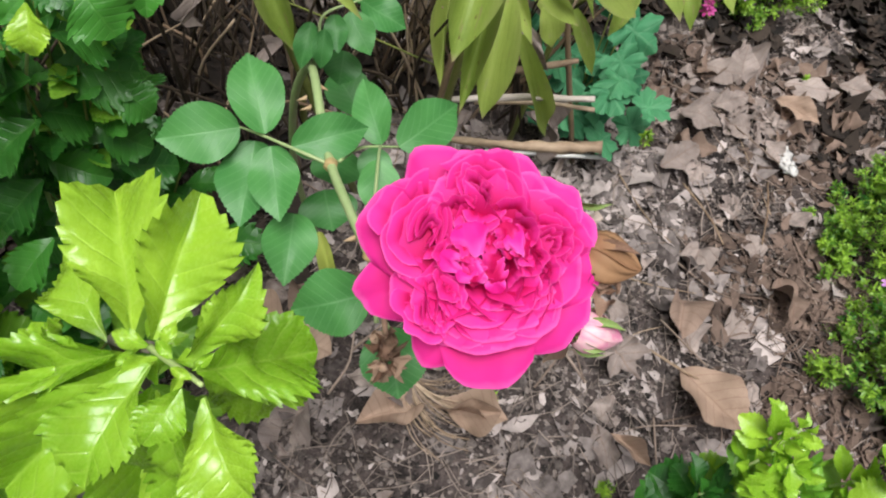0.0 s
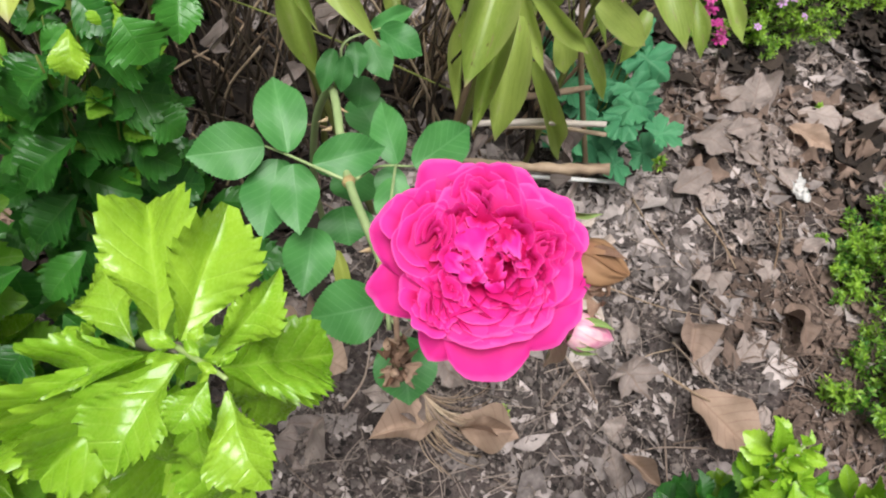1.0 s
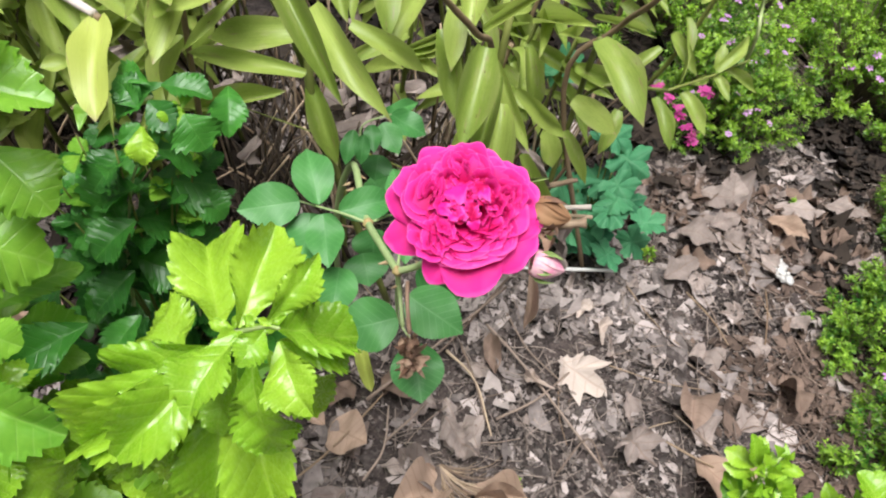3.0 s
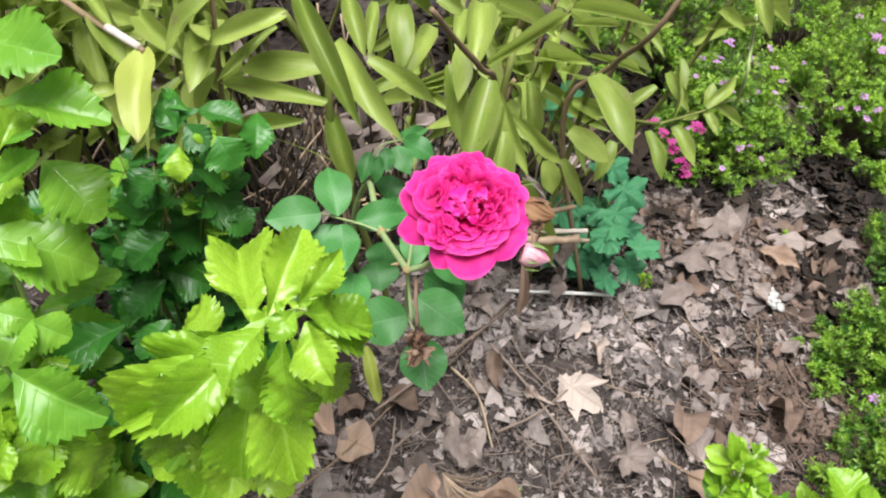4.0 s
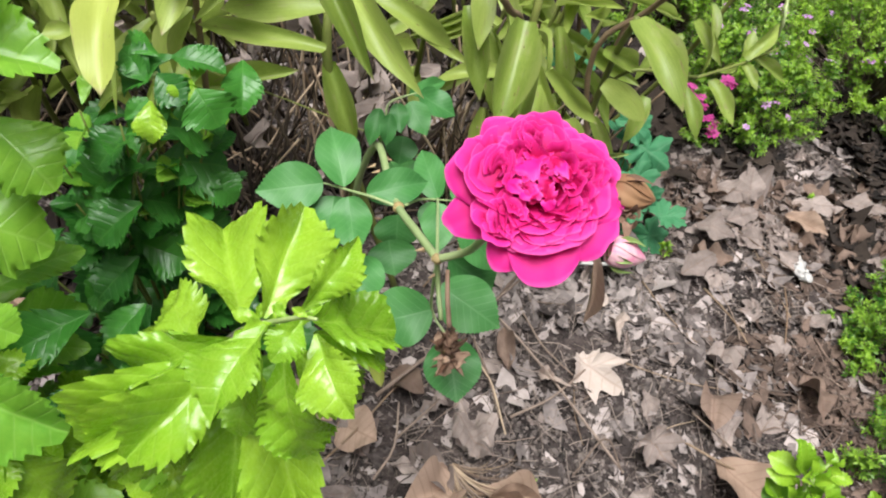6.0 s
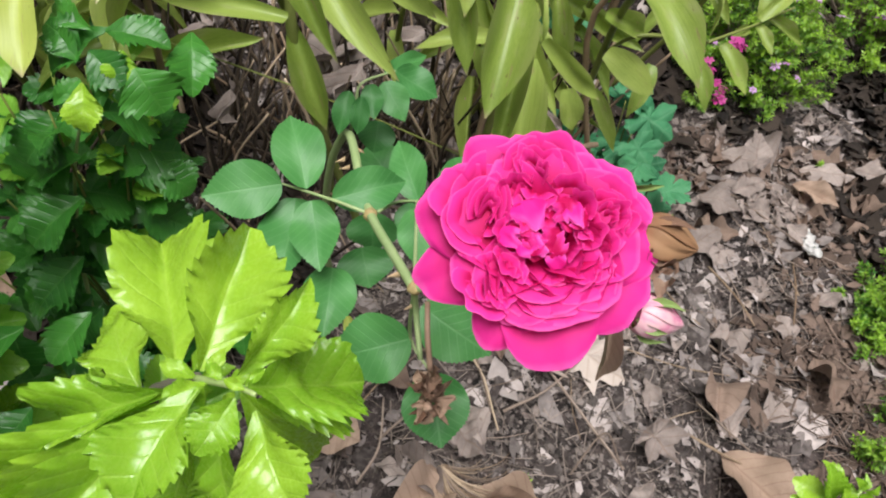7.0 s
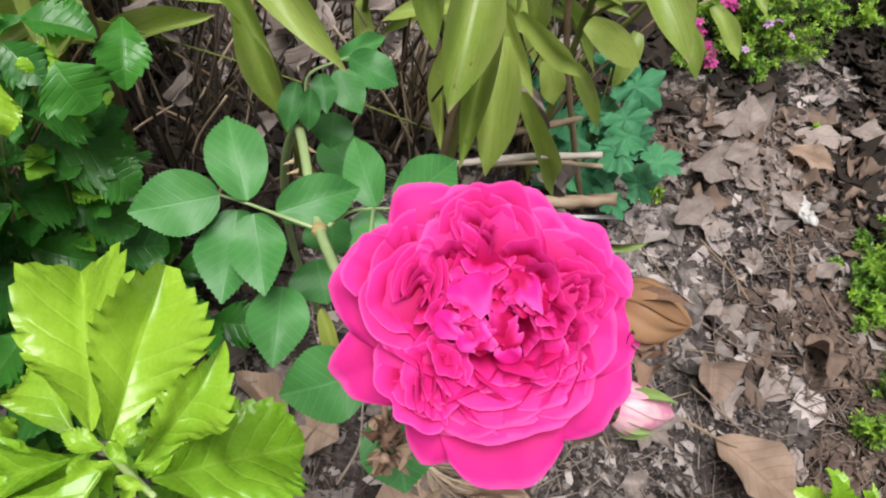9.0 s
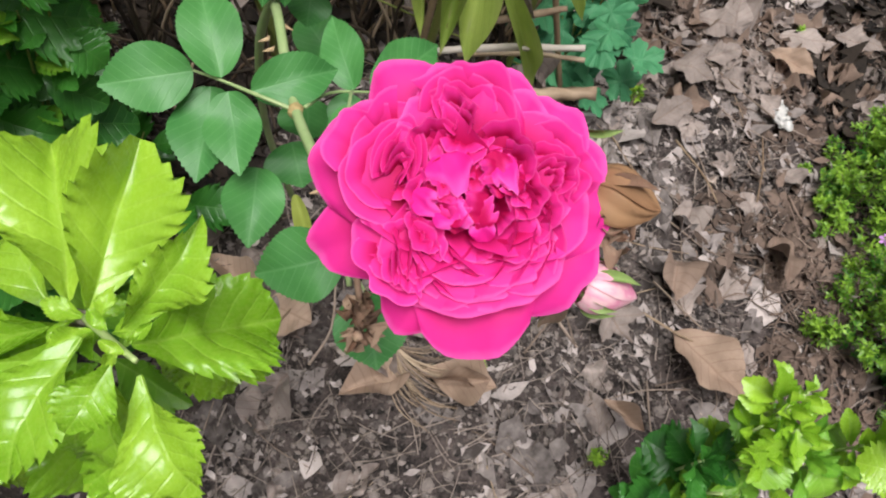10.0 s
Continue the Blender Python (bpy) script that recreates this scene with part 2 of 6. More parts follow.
def leaf_material(name, dark, light, vein, rough=0.42, count=6.0, slope=0.26, strong=0.5, trans=0.28, spots=0.0, blotch=0.35, bump=0.35, along=False, edge=None, gloss=0.5):
    m, nt, bsdf, out = blank(name)
    tc = node(nt, "ShaderNodeTexCoord").outputs["Object"]
    xyz = node(nt, "ShaderNodeSeparateXYZ", {0: tc})
    x, y = xyz.outputs[0], xyz.outputs[1]
    ax = calc(nt, "MULTIPLY", calc(nt, "ABSOLUTE", x), 2.0)
    mid = fade(nt, ax, 0.0, 0.06, 1.0, 0.0)
    if along:
        side = fade(nt, calc(nt, "PINGPONG", calc(nt, "MULTIPLY", x, 14.0), 0.5), 0.0, 0.3, 0.5, 0.0)
    else:
        bent = calc(nt, "SUBTRACT", y, calc(nt, "MULTIPLY", ax, slope))
        side = fade(nt, calc(nt, "PINGPONG", calc(nt, "MULTIPLY", bent, count), 0.5), 0.0, 0.11, 0.75, 0.0)
    veins = calc(nt, "MAXIMUM", mid, side)
    rnd = node(nt, "ShaderNodeObjectInfo").outputs["Random"]
    shift = node(nt, "ShaderNodeVectorMath", {0: tc, 1: rnd}, operation="ADD").outputs[0]
    n1 = noise_of(nt, 2.2, 3, shift)
    n2 = noise_of(nt, 26.0, 4, shift)
    f = calc(nt, "ADD", calc(nt, "MULTIPLY", n1, 2 * blotch), calc(nt, "MULTIPLY", rnd, 1 - blotch))
    f = calc(nt, "SUBTRACT", f, 0.15)
    f = calc(nt, "ADD", f, calc(nt, "MULTIPLY", calc(nt, "SUBTRACT", n2, 0.5), 0.35))
    f = node(nt, "ShaderNodeClamp", {0: f}).outputs[0]
    col = mix(nt, f, dark, light)
    if edge is not None:
        col = mix(nt, fade(nt, calc(nt, "ADD", ax, calc(nt, "MULTIPLY", n1, 0.3)), 0.75, 1.15, 0.0, 0.7), col, edge)
    col = mix(nt, calc(nt, "MULTIPLY", veins, strong), col, vein)
    if along:
        col = mix(nt, fade(nt, calc(nt, "ADD", y, calc(nt, "MULTIPLY", n1, 0.12)), 0.97, 1.06, 0.0, 0.8), col, (0.42, 0.34, 0.19))
        col = mix(nt, fade(nt, n1, 0.60, 0.75, 0.0, 0.5), col, (0.40, 0.40, 0.20))
        grain = noise_of(nt, 1.0, 4, node(nt, "ShaderNodeMapping", {"Vector": shift, "Scale": (26, 2.2, 2)}).outputs[0])
        col = mix(nt, fade(nt, grain, 0.48, 0.72, 0.0, 0.32), col, dark)
        scar = noise_of(nt, 1.0, 3, node(nt, "ShaderNodeMapping", {"Vector": shift, "Scale": (9, 3.5, 3)}).outputs[0])
        col = mix(nt, fade(nt, scar, 0.63, 0.70, 0.0, 0.6), col, (0.33, 0.27, 0.13))
    if spots:
        sp = fade(nt, noise_of(nt, 9.0, 2, shift), 0.70, 0.76, 0.0, spots)
        col = mix(nt, sp, col, (0.12, 0.06, 0.02))
    h = calc(nt, "ADD", calc(nt, "MULTIPLY", veins, -0.8), calc(nt, "MULTIPLY", n2, 0.35))
    bsdf.inputs["Specular IOR Level"].default_value = gloss
    r = calc(nt, "ADD", calc(nt, "MULTIPLY", n2, 0.2), rough - 0.1)
    finish(nt, bsdf, out, col, r, h, bump, 0.002, trans)
    return m


LIME = leaf_material("lime_leaf", (0.17, 0.38, 0.016), (0.36, 0.57, 0.045), (0.50, 0.68, 0.14), 0.27, count=7.0, slope=0.22, strong=0.2, trans=0.33, bump=0.25, gloss=0.6)
SPRING = leaf_material("spring_leaf", (0.095, 0.315, 0.025), (0.29, 0.53, 0.05), (0.40, 0.60, 0.16), 0.32, count=7.0, slope=0.22, strong=0.25, trans=0.36, bump=0.28)
DEEP = leaf_material("deep_leaf", (0.015, 0.096, 0.014), (0.064, 0.250, 0.030), (0.12, 0.31, 0.06), 0.33, count=7.0, slope=0.22, strong=0.3, trans=0.28, bump=0.35, gloss=0.5)
ROSELEAF = leaf_material("rose_leaf", (0.032, 0.152, 0.034), (0.084, 0.265, 0.066), (0.21, 0.42, 0.18), 0.45, count=8.0, slope=0.34, strong=0.22, trans=0.2, bump=0.16, gloss=0.4, blotch=0.45)
OLIVE = leaf_material("orchid_leaf", (0.165, 0.255, 0.034), (0.49, 0.60, 0.14), (0.32, 0.42, 0.10), 0.40, strong=0.05, trans=0.42, spots=0.75, along=True, bump=0.14, edge=(0.40, 0.46, 0.14))
YELLOW = leaf_material("yellowing_leaf", (0.28, 0.345, 0.05), (0.45, 0.51, 0.11), (0.56, 0.60, 0.15), 0.45, strong=0.1, trans=0.25, spots=0.8, along=True, bump=0.06)
TEAL = leaf_material("lobed_leaf", (0.026, 0.155, 0.070), (0.085, 0.30, 0.130), (0.14, 0.33, 0.17), 0.6, count=4.0, strong=0.4, trans=0.2, gloss=0.3)
DEAD = leaf_material("dead_leaf", (0.115, 0.089, 0.078), (0.37, 0.304, 0.273), (0.18, 0.11, 0.075), 0.85, count=7.0, strong=0.4, trans=0.08, spots=0.4, blotch=0.5, bump=0.6, gloss=0.15)
TAN = leaf_material("tan_leaf", (0.26, 0.175, 0.125), (0.50, 0.36, 0.275), (0.20, 0.12, 0.08), 0.75, count=8.0, strong=0.4, trans=0.22, blotch=0.4, gloss=0.2)
RUSSET = leaf_material("russet_leaf", (0.11, 0.075, 0.057), (0.29, 0.205, 0.160), (0.12, 0.06, 0.04), 0.75, count=7.0, strong=0.35, trans=0.15, blotch=0.4, gloss=0.2)
PALE = leaf_material("pale_leaf", (0.36, 0.28, 0.235), (0.50, 0.42, 0.37), (0.30, 0.21, 0.16), 0.8, count=5.0, strong=0.35, trans=0.08, gloss=0.2)


def plain_material(name, dark, light, rough, scale=60.0, bump=0.4, dist=0.001, island=False, trans=0.0, stretch=None, spread=1.0):
    m, nt, bsdf, out = blank(name)
    tc = node(nt, "ShaderNodeTexCoord").outputs["Object"]
    if stretch is not None:
        tc = node(nt, "ShaderNodeMapping", {"Vector": tc, "Scale": stretch}).outputs[0]
    n1, n2 = noise_of(nt, scale * 0.2, 3, tc), noise_of(nt, scale, 5, tc)
    f = calc(nt, "ADD", calc(nt, "MULTIPLY", n1, 0.6), calc(nt, "MULTIPLY", n2, 0.6))
    rnd = node(nt, "ShaderNodeNewGeometry").outputs["Random Per Island"] if island else node(nt, "ShaderNodeObjectInfo").outputs["Random"]
    f = calc(nt, "ADD", calc(nt, "SUBTRACT", f, 0.35), calc(nt, "MULTIPLY", calc(nt, "SUBTRACT", rnd, 0.3), spread))
    f = node(nt, "ShaderNodeClamp", {0: f}).outputs[0]
    finish(nt, bsdf, out, mix(nt, f, dark, light), rough, n2, bump, dist, trans)
    bsdf.inputs["Specular IOR Level"].default_value = 0.3
    return m




def soil_material():
    """Crumbly soil: near-black patches that paint in the shade of pits, dry mauve-brown ones, pale specks."""
    m, nt, bsdf, out = blank("soil")
    tc = node(nt, "ShaderNodeTexCoord").outputs["Object"]
    wide, mid, fine = noise_of(nt, 9.0, 4, tc), noise_of(nt, 55.0, 5, tc, 0.65), noise_of(nt, 260.0, 4, tc, 0.7)
    f = calc(nt, "ADD", calc(nt, "MULTIPLY", wide, 0.9), calc(nt, "MULTIPLY", mid, 0.9))
    f = calc(nt, "ADD", f, calc(nt, "MULTIPLY", fine, 0.5))
    col = mix(nt, fade(nt, f, 0.85, 1.45, 0.0, 1.0), (0.008, 0.0062, 0.0056), (0.105, 0.081, 0.074))
    col = mix(nt, fade(nt, fine, 0.62, 0.72, 0.0, 0.4), col, (0.36, 0.29, 0.255))
    bsdf.inputs["Specular IOR Level"].default_value = 0.25
    h = calc(nt, "ADD", calc(nt, "MULTIPLY", mid, 1.2), calc(nt, "MULTIPLY", fine, 0.5))
    finish(nt, bsdf, out, col, 0.95, h, 0.9, 0.006)
    return m


SOIL = soil_material()
LITTER = plain_material("litter", (0.040, 0.031, 0.028), (0.50, 0.425, 0.398), 0.9, 80.0, 0.6, 0.001, island=True, trans=0.05, spread=0.9)
CRUMB = plain_material("crumb", (0.010, 0.0078, 0.007), (0.24, 0.198, 0.178), 0.95, 200.0, 0.6, 0.001, island=True, spread=0.9)
TWIG = plain_material("twig", (0.12, 0.085, 0.065), (0.34, 0.26, 0.21), 0.85, 200.0, 0.5, 0.0006, spread=0.8)
STRAW = plain_material("dry_cane", (0.17, 0.11, 0.068), (0.52, 0.40, 0.28), 0.7, 120.0, 0.4, 0.001, stretch=(1, 1, 0.15), spread=0.8)
PALEWOOD = plain_material("pale_stick", (0.45, 0.38, 0.32), (0.66, 0.60, 0.54), 0.8, 150.0, 0.4, 0.001, spread=0.3)
CANE = plain_material("brown_cane", (0.17, 0.115, 0.065), (0.34, 0.25, 0.155), 0.6, 120.0, 0.3, 0.001, spread=0.4)
GREENCANE = plain_material("olive_cane", (0.11, 0.14, 0.03), (0.24, 0.26, 0.07), 0.5, 120.0, 0.3, 0.001, spread=0.5)
ROSESTEM = plain_material("rose_stem", (0.24, 0.34, 0.13), (0.42, 0.48, 0.25), 0.45, 150.0, 0.25, 0.0008, trans=0.1, spread=0.4)
NODEBARK = plain_material("stem_joint", (0.30, 0.22, 0.09), (0.46, 0.36, 0.18), 0.6, 200.0, 0.4, 0.0008, spread=0.4)
THORN = plain_material("thorn", (0.34, 0.22, 0.12), (0.52, 0.40, 0.24), 0.5, 200.0, 0.2, spread=0.4)
LIMESTEM = plain_material("young_stem", (0.34, 0.46, 0.14), (0.58, 0.64, 0.36), 0.5, 200.0, 0.4, 0.0008, trans=0.1, spread=0.3)
GREYBARK = plain_material("grey_bark", (0.10, 0.09, 0.06), (0.24, 0.22, 0.17), 0.85, 100.0, 0.6, 0.001, spread=0.3)
DRIED = plain_material("dried_bloom", (0.15, 0.075, 0.045), (0.55, 0.38, 0.27), 0.8, 160.0, 0.5, 0.001, trans=0.1, spread=0.8)
HUSK = plain_material("brown_husk", (0.20, 0.10, 0.05), (0.52, 0.31, 0.16), 0.65, 110.0, 0.35, 0.001, trans=0.15, stretch=(1, 1, 0.3), spread=0.4)
BUDGREEN = plain_material("sepal", (0.16, 0.26, 0.06), (0.34, 0.42, 0.16), 0.5, 150.0, 0.2, trans=0.2, spread=0.3)
BLEACHED = plain_material("bleached_stick", (0.62, 0.60, 0.57), (0.80, 0.78, 0.75), 0.8, 150.0, 0.3, spread=0.2)
# Leaf scraps near-black so that their colour carries the shade under plants.
SHADESCRAP = plain_material("leaf_mould", (0.008, 0.006, 0.005), (0.046, 0.033, 0.025), 0.95, 120.0, 0.6, 0.001, island=True, spread=0.9)
# Dry stalks darkened in colour for the shade inside the thicket.
SHADESTALK = plain_material("shaded_stalk", (0.02, 0.014, 0.010), (0.095, 0.067, 0.044), 0.85, 120.0, 0.4, 0.001, spread=0.8)
BROWNLEAF = plain_material("brown_leaf_mould", (0.045, 0.030, 0.023), (0.18, 0.125, 0.098), 0.9, 120.0, 0.5, 0.001, island=True, spread=0.9)
FIBRE = plain_material("dry_fibre", (0.04, 0.030, 0.025), (0.30, 0.24, 0.205), 0.9, 120.0, 0.3, 0.001, island=True, spread=1.0)
WHITE = plain_material("white_crust", (0.40, 0.38, 0.36), (0.72, 0.70, 0.68), 0.9, 120.0, 0.8, 0.002, spread=0.2)


def tiny_leaf_material():
    """Small leaves, deeper green when old, yellow-green when young."""
    m, nt, bsdf, out = blank("tiny_leaf")
    young = node(nt, "ShaderNodeAttribute", attribute_name="young").outputs["Fac"]
    rnd = node(nt, "ShaderNodeNewGeometry").outputs["Random Per Island"]
    f = node(nt, "ShaderNodeClamp", {0: calc(nt, "ADD", young, calc(nt, "MULTIPLY", calc(nt, "SUBTRACT", rnd, 0.5), 0.5))}).outputs[0]
    col = mix(nt, f, (0.035, 0.160, 0.022), (0.36, 0.58, 0.055))
    n = noise_of(nt, 300.0, 2)
    finish(nt, bsdf, out, col, 0.4, n, 0.15, 0.0005, 0.4)
    return m


TINYLEAF = tiny_leaf_material()
LILAC = plain_material("lilac_petal", (0.52, 0.22, 0.56), (0.72, 0.45, 0.74), 0.6, 200.0, 0.1, trans=0.3, spread=0.5)
MAGENTA = plain_material("magenta_petal", (0.50, 0.03, 0.24), (0.70, 0.14, 0.42), 0.6, 150.0, 0.1, trans=0.3, spread=0.5)
STAMEN = plain_material("stamen", (0.55, 0.34, 0.10), (0.72, 0.52, 0.25), 0.6, 200.0, 0.1, spread=0.5)


def petal_material(name, deep, open_colour, edge):
    m, nt, bsdf, out = blank(name)
    tc = node(nt, "ShaderNodeTexCoord").outputs["Object"]
    rnd = node(nt, "ShaderNodeObjectInfo").outputs["Random"]
    grown = node(nt, "ShaderNodeAttribute", attribute_name="grown").outputs["Fac"]
    n1 = noise_of(nt, 90.0, 3, tc)
    n2 = noise_of(nt, 700.0, 3, node(nt, "ShaderNodeMapping", {"Vector": tc, "Scale": (1, 1, 0.3)}).outputs[0])
    f = calc(nt, "ADD", calc(nt, "MULTIPLY", n1, 0.4), calc(nt, "MULTIPLY", rnd, 0.25))
    # Deeper pink low on the petal also paints in the shade of the slots.
    f = calc(nt, "ADD", f, fade(nt, grown, 0.42, 0.95, -0.4, 0.6))
    f = node(nt, "ShaderNodeClamp", {0: f}).outputs[0]
    col = mix(nt, f, deep, open_colour)
    rim = fade(nt, calc(nt, "ADD", grown, calc(nt, "MULTIPLY", calc(nt, "SUBTRACT", n1, 0.5), 0.08)), 0.93, 1.0, 0.0, 0.36)
    col = mix(nt, rim, col, edge)
    bsdf.inputs["Specular IOR Level"].default_value = 0.2
    finish(nt, bsdf, out, col, 0.6, n2, 0.12, 0.0004, 0.30)
    return m


PETAL = petal_material("rose_petal", (0.53, 0.004, 0.095), (0.83, 0.033, 0.315), (0.93, 0.20, 0.58))
PALEPETAL = petal_material("rose_petal_reverse", (0.80, 0.02, 0.30), (0.90, 0.09, 0.47), (0.92, 0.28, 0.66))


def bud_material():
    m, nt, bsdf, out = blank("bud_petal")
    tc = node(nt, "ShaderNodeTexCoord").outputs["Object"]
    n1 = noise_of(nt, 260.0, 4, node(nt, "ShaderNodeMapping", {"Vector": tc, "Scale": (1, 1, 0.3)}).outputs[0])
    col = mix(nt, fade(nt, n1, 0.35, 0.65, 0.0, 1.0), (0.80, 0.52, 0.54), (0.74, 0.26, 0.40))
    finish(nt, bsdf, out, col, 0.55, n1, 0.2, 0.0005, 0.2)
    return m


BUDPINK = bud_material()

ROSE_MESH = [leaf_mesh("rose_leaflet", ROSELEAF, "rose", teeth=22, tooth=0.014, fold=f, arch=a, wave=0.05, seed=i) for i, (f, a) in enumerate(((0.06, 0.05), (0.12, 0.10), (0.02, 0.14), (0.10, -0.04)))]
LIME_MESH = [toothed_mesh("lime_leaf", LIME, 9 + i % 3, 0.13, fold=f, arch=a, droop=d, wave=0.15, ribs=0.020, seed=i) for i, (f, a, d) in enumerate(((0.10, 0.08, 0.0), (0.18, 0.14, 0.04), (0.06, 0.18, 0.08), (0.22, 0.06, 0.0), (0.13, -0.06, 0.0)))]
SPRING_MESH = [toothed_mesh("spring_leaf", SPRING, 8 + i % 2, 0.13, fold=f, arch=a, droop=d, wave=0.08, ribs=0.014, seed=i + 9) for i, (f, a, d) in enumerate(((0.08, 0.10, 0.0), (0.16, 0.16, 0.06), (0.04, 0.2, 0.1), (0.20, 0.06, 0.0)))]
DEEP_MESH = [toothed_mesh("deep_leaf", DEEP, 6 + i % 2, 0.16, fold=f, arch=a, droop=d, wave=0.08, ribs=0.014, seed=i + 20) for i, (f, a, d) in enumerate(((0.08, 0.10, 0.0), (0.16, 0.16, 0.05), (0.04, 0.2, 0.1), (0.20, 0.08, 0.0)))]
OLIVE_MESH = [leaf_mesh("orchid_leaf", OLIVE, "strap", nu=14, nv=4, fold=f, arch=a, wave=0.03, twist=w, seed=i + 30) for i, (f, a, w) in enumerate(((0.14, 0.10, 0.15), (0.22, 0.16, -0.3), (0.06, 0.20, 0.3), (0.26, 0.08, 0.0), (0.10, 0.26, -0.15)))]
YELLOW_MESH = [leaf_mesh("yellow_leaf", YELLOW, "oblong", nu=18, nv=3, fold=0.1, arch=0.08, wave=0.04, seed=40)]
TEAL_MESH = [palmate_mesh("lobed_leaf", TEAL, c, 0.08, 50 + i) for i, c in enumerate((0.06, 0.14, 0.2, -0.05))]
DEAD_MESH = [leaf_mesh("dead_leaf", DEAD, k, nu=22, nv=4, fold=f, arch=a, wave=0.25, twist=0.4, ribs=0.03, seed=60 + i, crumple=0.2) for i, (k, f, a) in enumerate((("plain", 0.2, 0.2), ("maple", 0.1, 0.12), ("plain", 0.35, -0.1), ("maple", -0.12, 0.2), ("plain", -0.2, 0.12)))]
LOW_MESH = [toothed_mesh("low_leaf", LIME, 7, 0.2, nv=4, fold=f, arch=a, wave=0.05, ribs=0.015, seed=i + 95) for i, (f, a) in enumerate(((0.12, 0.1), (0.2, 0.15), (0.08, 0.2)))]
WITHER_MESH = [leaf_mesh("withered_petal", DRIED, "plain", nu=8, nv=2, fold=f, arch=0.5, wave=0.3, twist=0.8, crumple=0.35, seed=i + 110) for i, f in enumerate((0.4, -0.3, 0.6))]

# ---- the ground: one sheet, finely uneven where the bed lies, out to the horizon ----
def ground_height(x, y):
    h = 0.030 * noise.noise((x * 2.1, y * 2.1, 0.3)) + 0.012 * noise.noise((x * 9, y * 9, 4.0)) + 0.010 * noise.noise((x * 24, y * 24, 7.0)) + 0.008 * abs(noise.noise((x * 50, y * 50, 1.0)))
    near = max(0.0, 1 - math.hypot(x - 0.4, y - 0.6) / 2.0)
    return h * min(1, near * 2) + 0.0035 * noise.noise((x * 110, y * 110, 2.0))


def build_ground():
    xs = [-400, -60, -12, -4] + [-1.2 + 0.0145 * i for i in range(42)] + [-0.595 + 0.007 * i for i in range(258)] + [1.22 + 0.0145 * i for i in range(56)] + [4, 12, 60, 400]
    ys = [-400, -60, -12, -4] + [-0.7 + 0.0145 * i for i in range(36)] + [-0.175 + 0.007 * i for i in range(200)] + [1.23 + 0.0145 * i for i in range(75)] + [5, 12, 60, 400]
    verts = [(x, y, ground_height(x, y)) for y in ys for x in xs]
    n = len(xs)
    faces = [(j * n + i, j * n + i + 1, (j + 1) * n + i + 1, (j + 1) * n + i) for j in range(len(ys) - 1) for i in range(n - 1)]
    ob = new("ground", mesh_of("ground", verts, faces, SOIL))
    tagged(ob, "dry brown crumbly garden soil strewn with leaf litter", "ground", kind="structure")


build_ground()

# ---- the rose bush ----
rose = thing("rose_bush", "thorny rose bush with one full magenta bloom and dull green leaves", "rose bush", at=(0.02, 0.5, 0.0))
rose_at = Matrix.Translation((-0.02, -0.5, 0.0))


def rose_part(name, mesh, m=None, label=""):
    return part(name, mesh, rose, rose_at @ (m or Matrix()), label)


def rose_leaves(rows, seed):
    rng = random.Random(seed)
    for bx, by, bz, tx, ty, tz, width, roll in rows:
        rose_part("leaflet", rng.choice(ROSE_MESH), leaf_pose((bx, by, bz), (tx, ty, tz), width, roll + rng.uniform(-10, 10)))


def rose_stem(name, points, radius, end, material, label="", **how):
    return rose_part(name, mesh_of(name, *tube(points, radius, end, **how), material), None, label)


JOINT = (0.043, 0.193, 0.641)
rose_stem("cane", [(0.0, 0.52, 0.0), (-0.03, 0.49, 0.25), (-0.025, 0.44, 0.45), (-0.006, 0.405, 0.550), (0.008, 0.332, 0.575), (0.017, 0.283, 0.594), (0.030, 0.235, 0.620), JOINT], 0.0042, 0.0029, ROSESTEM, "pale green thorny rose cane", sides=9)
rose_stem("flower_stalk", [JOINT, (0.060, 0.185, 0.660), (0.062, 0.150, 0.715), (0.072, 0.135, 0.755)], 0.0028, 0.0024, ROSESTEM)
rose_stem("side_stalk", [JOINT, (0.046, 0.189, 0.620), (0.050, 0.168, 0.605)], 0.0022, 0.0016, ROSESTEM)
rose_stem("dry_stalk", [(0.051, 0.189, 0.635), (0.052, 0.173, 0.625), (0.055, 0.159, 0.610)], 0.0016, 0.0018, DRIED)
rose_stem("leaf_stalk", [(0.017, 0.283, 0.594), (-0.004, 0.291, 0.595), (-0.030, 0.310, 0.583), (-0.047, 0.318, 0.580)], 0.0015, 0.0008, ROSESTEM, "thin pale green leaf stalk")
rose_stem("leaf_stalk", [(0.022, 0.286, 0.594), (0.037, 0.310, 0.578), (0.064, 0.319, 0.570)], 0.0013, 0.0008, ROSESTEM)
rose_stem("leaf_stalk", [(-0.004, 0.400, 0.550), (0.001, 0.409, 0.575), (0.004, 0.421, 0.590), (0.031, 0.440, 0.590)], 0.0016, 0.0009, ROSESTEM)
rose_stem("leaf_stalk", [JOINT, (0.048, 0.286, 0.600), (0.051, 0.319, 0.570)], 0.0013, 0.0009, ROSESTEM)
rose_stem("leaf_stalk", [JOINT, (0.047, 0.202, 0.570), (0.061, 0.183, 0.560)], 0.0014, 0.0009, ROSESTEM)
rose_stem("bud_stalk", [(0.072, 0.145, 0.735), (0.085, 0.128, 0.74), (0.103, 0.108, 0.757)], 0.0018, 0.0014, ROSESTEM)
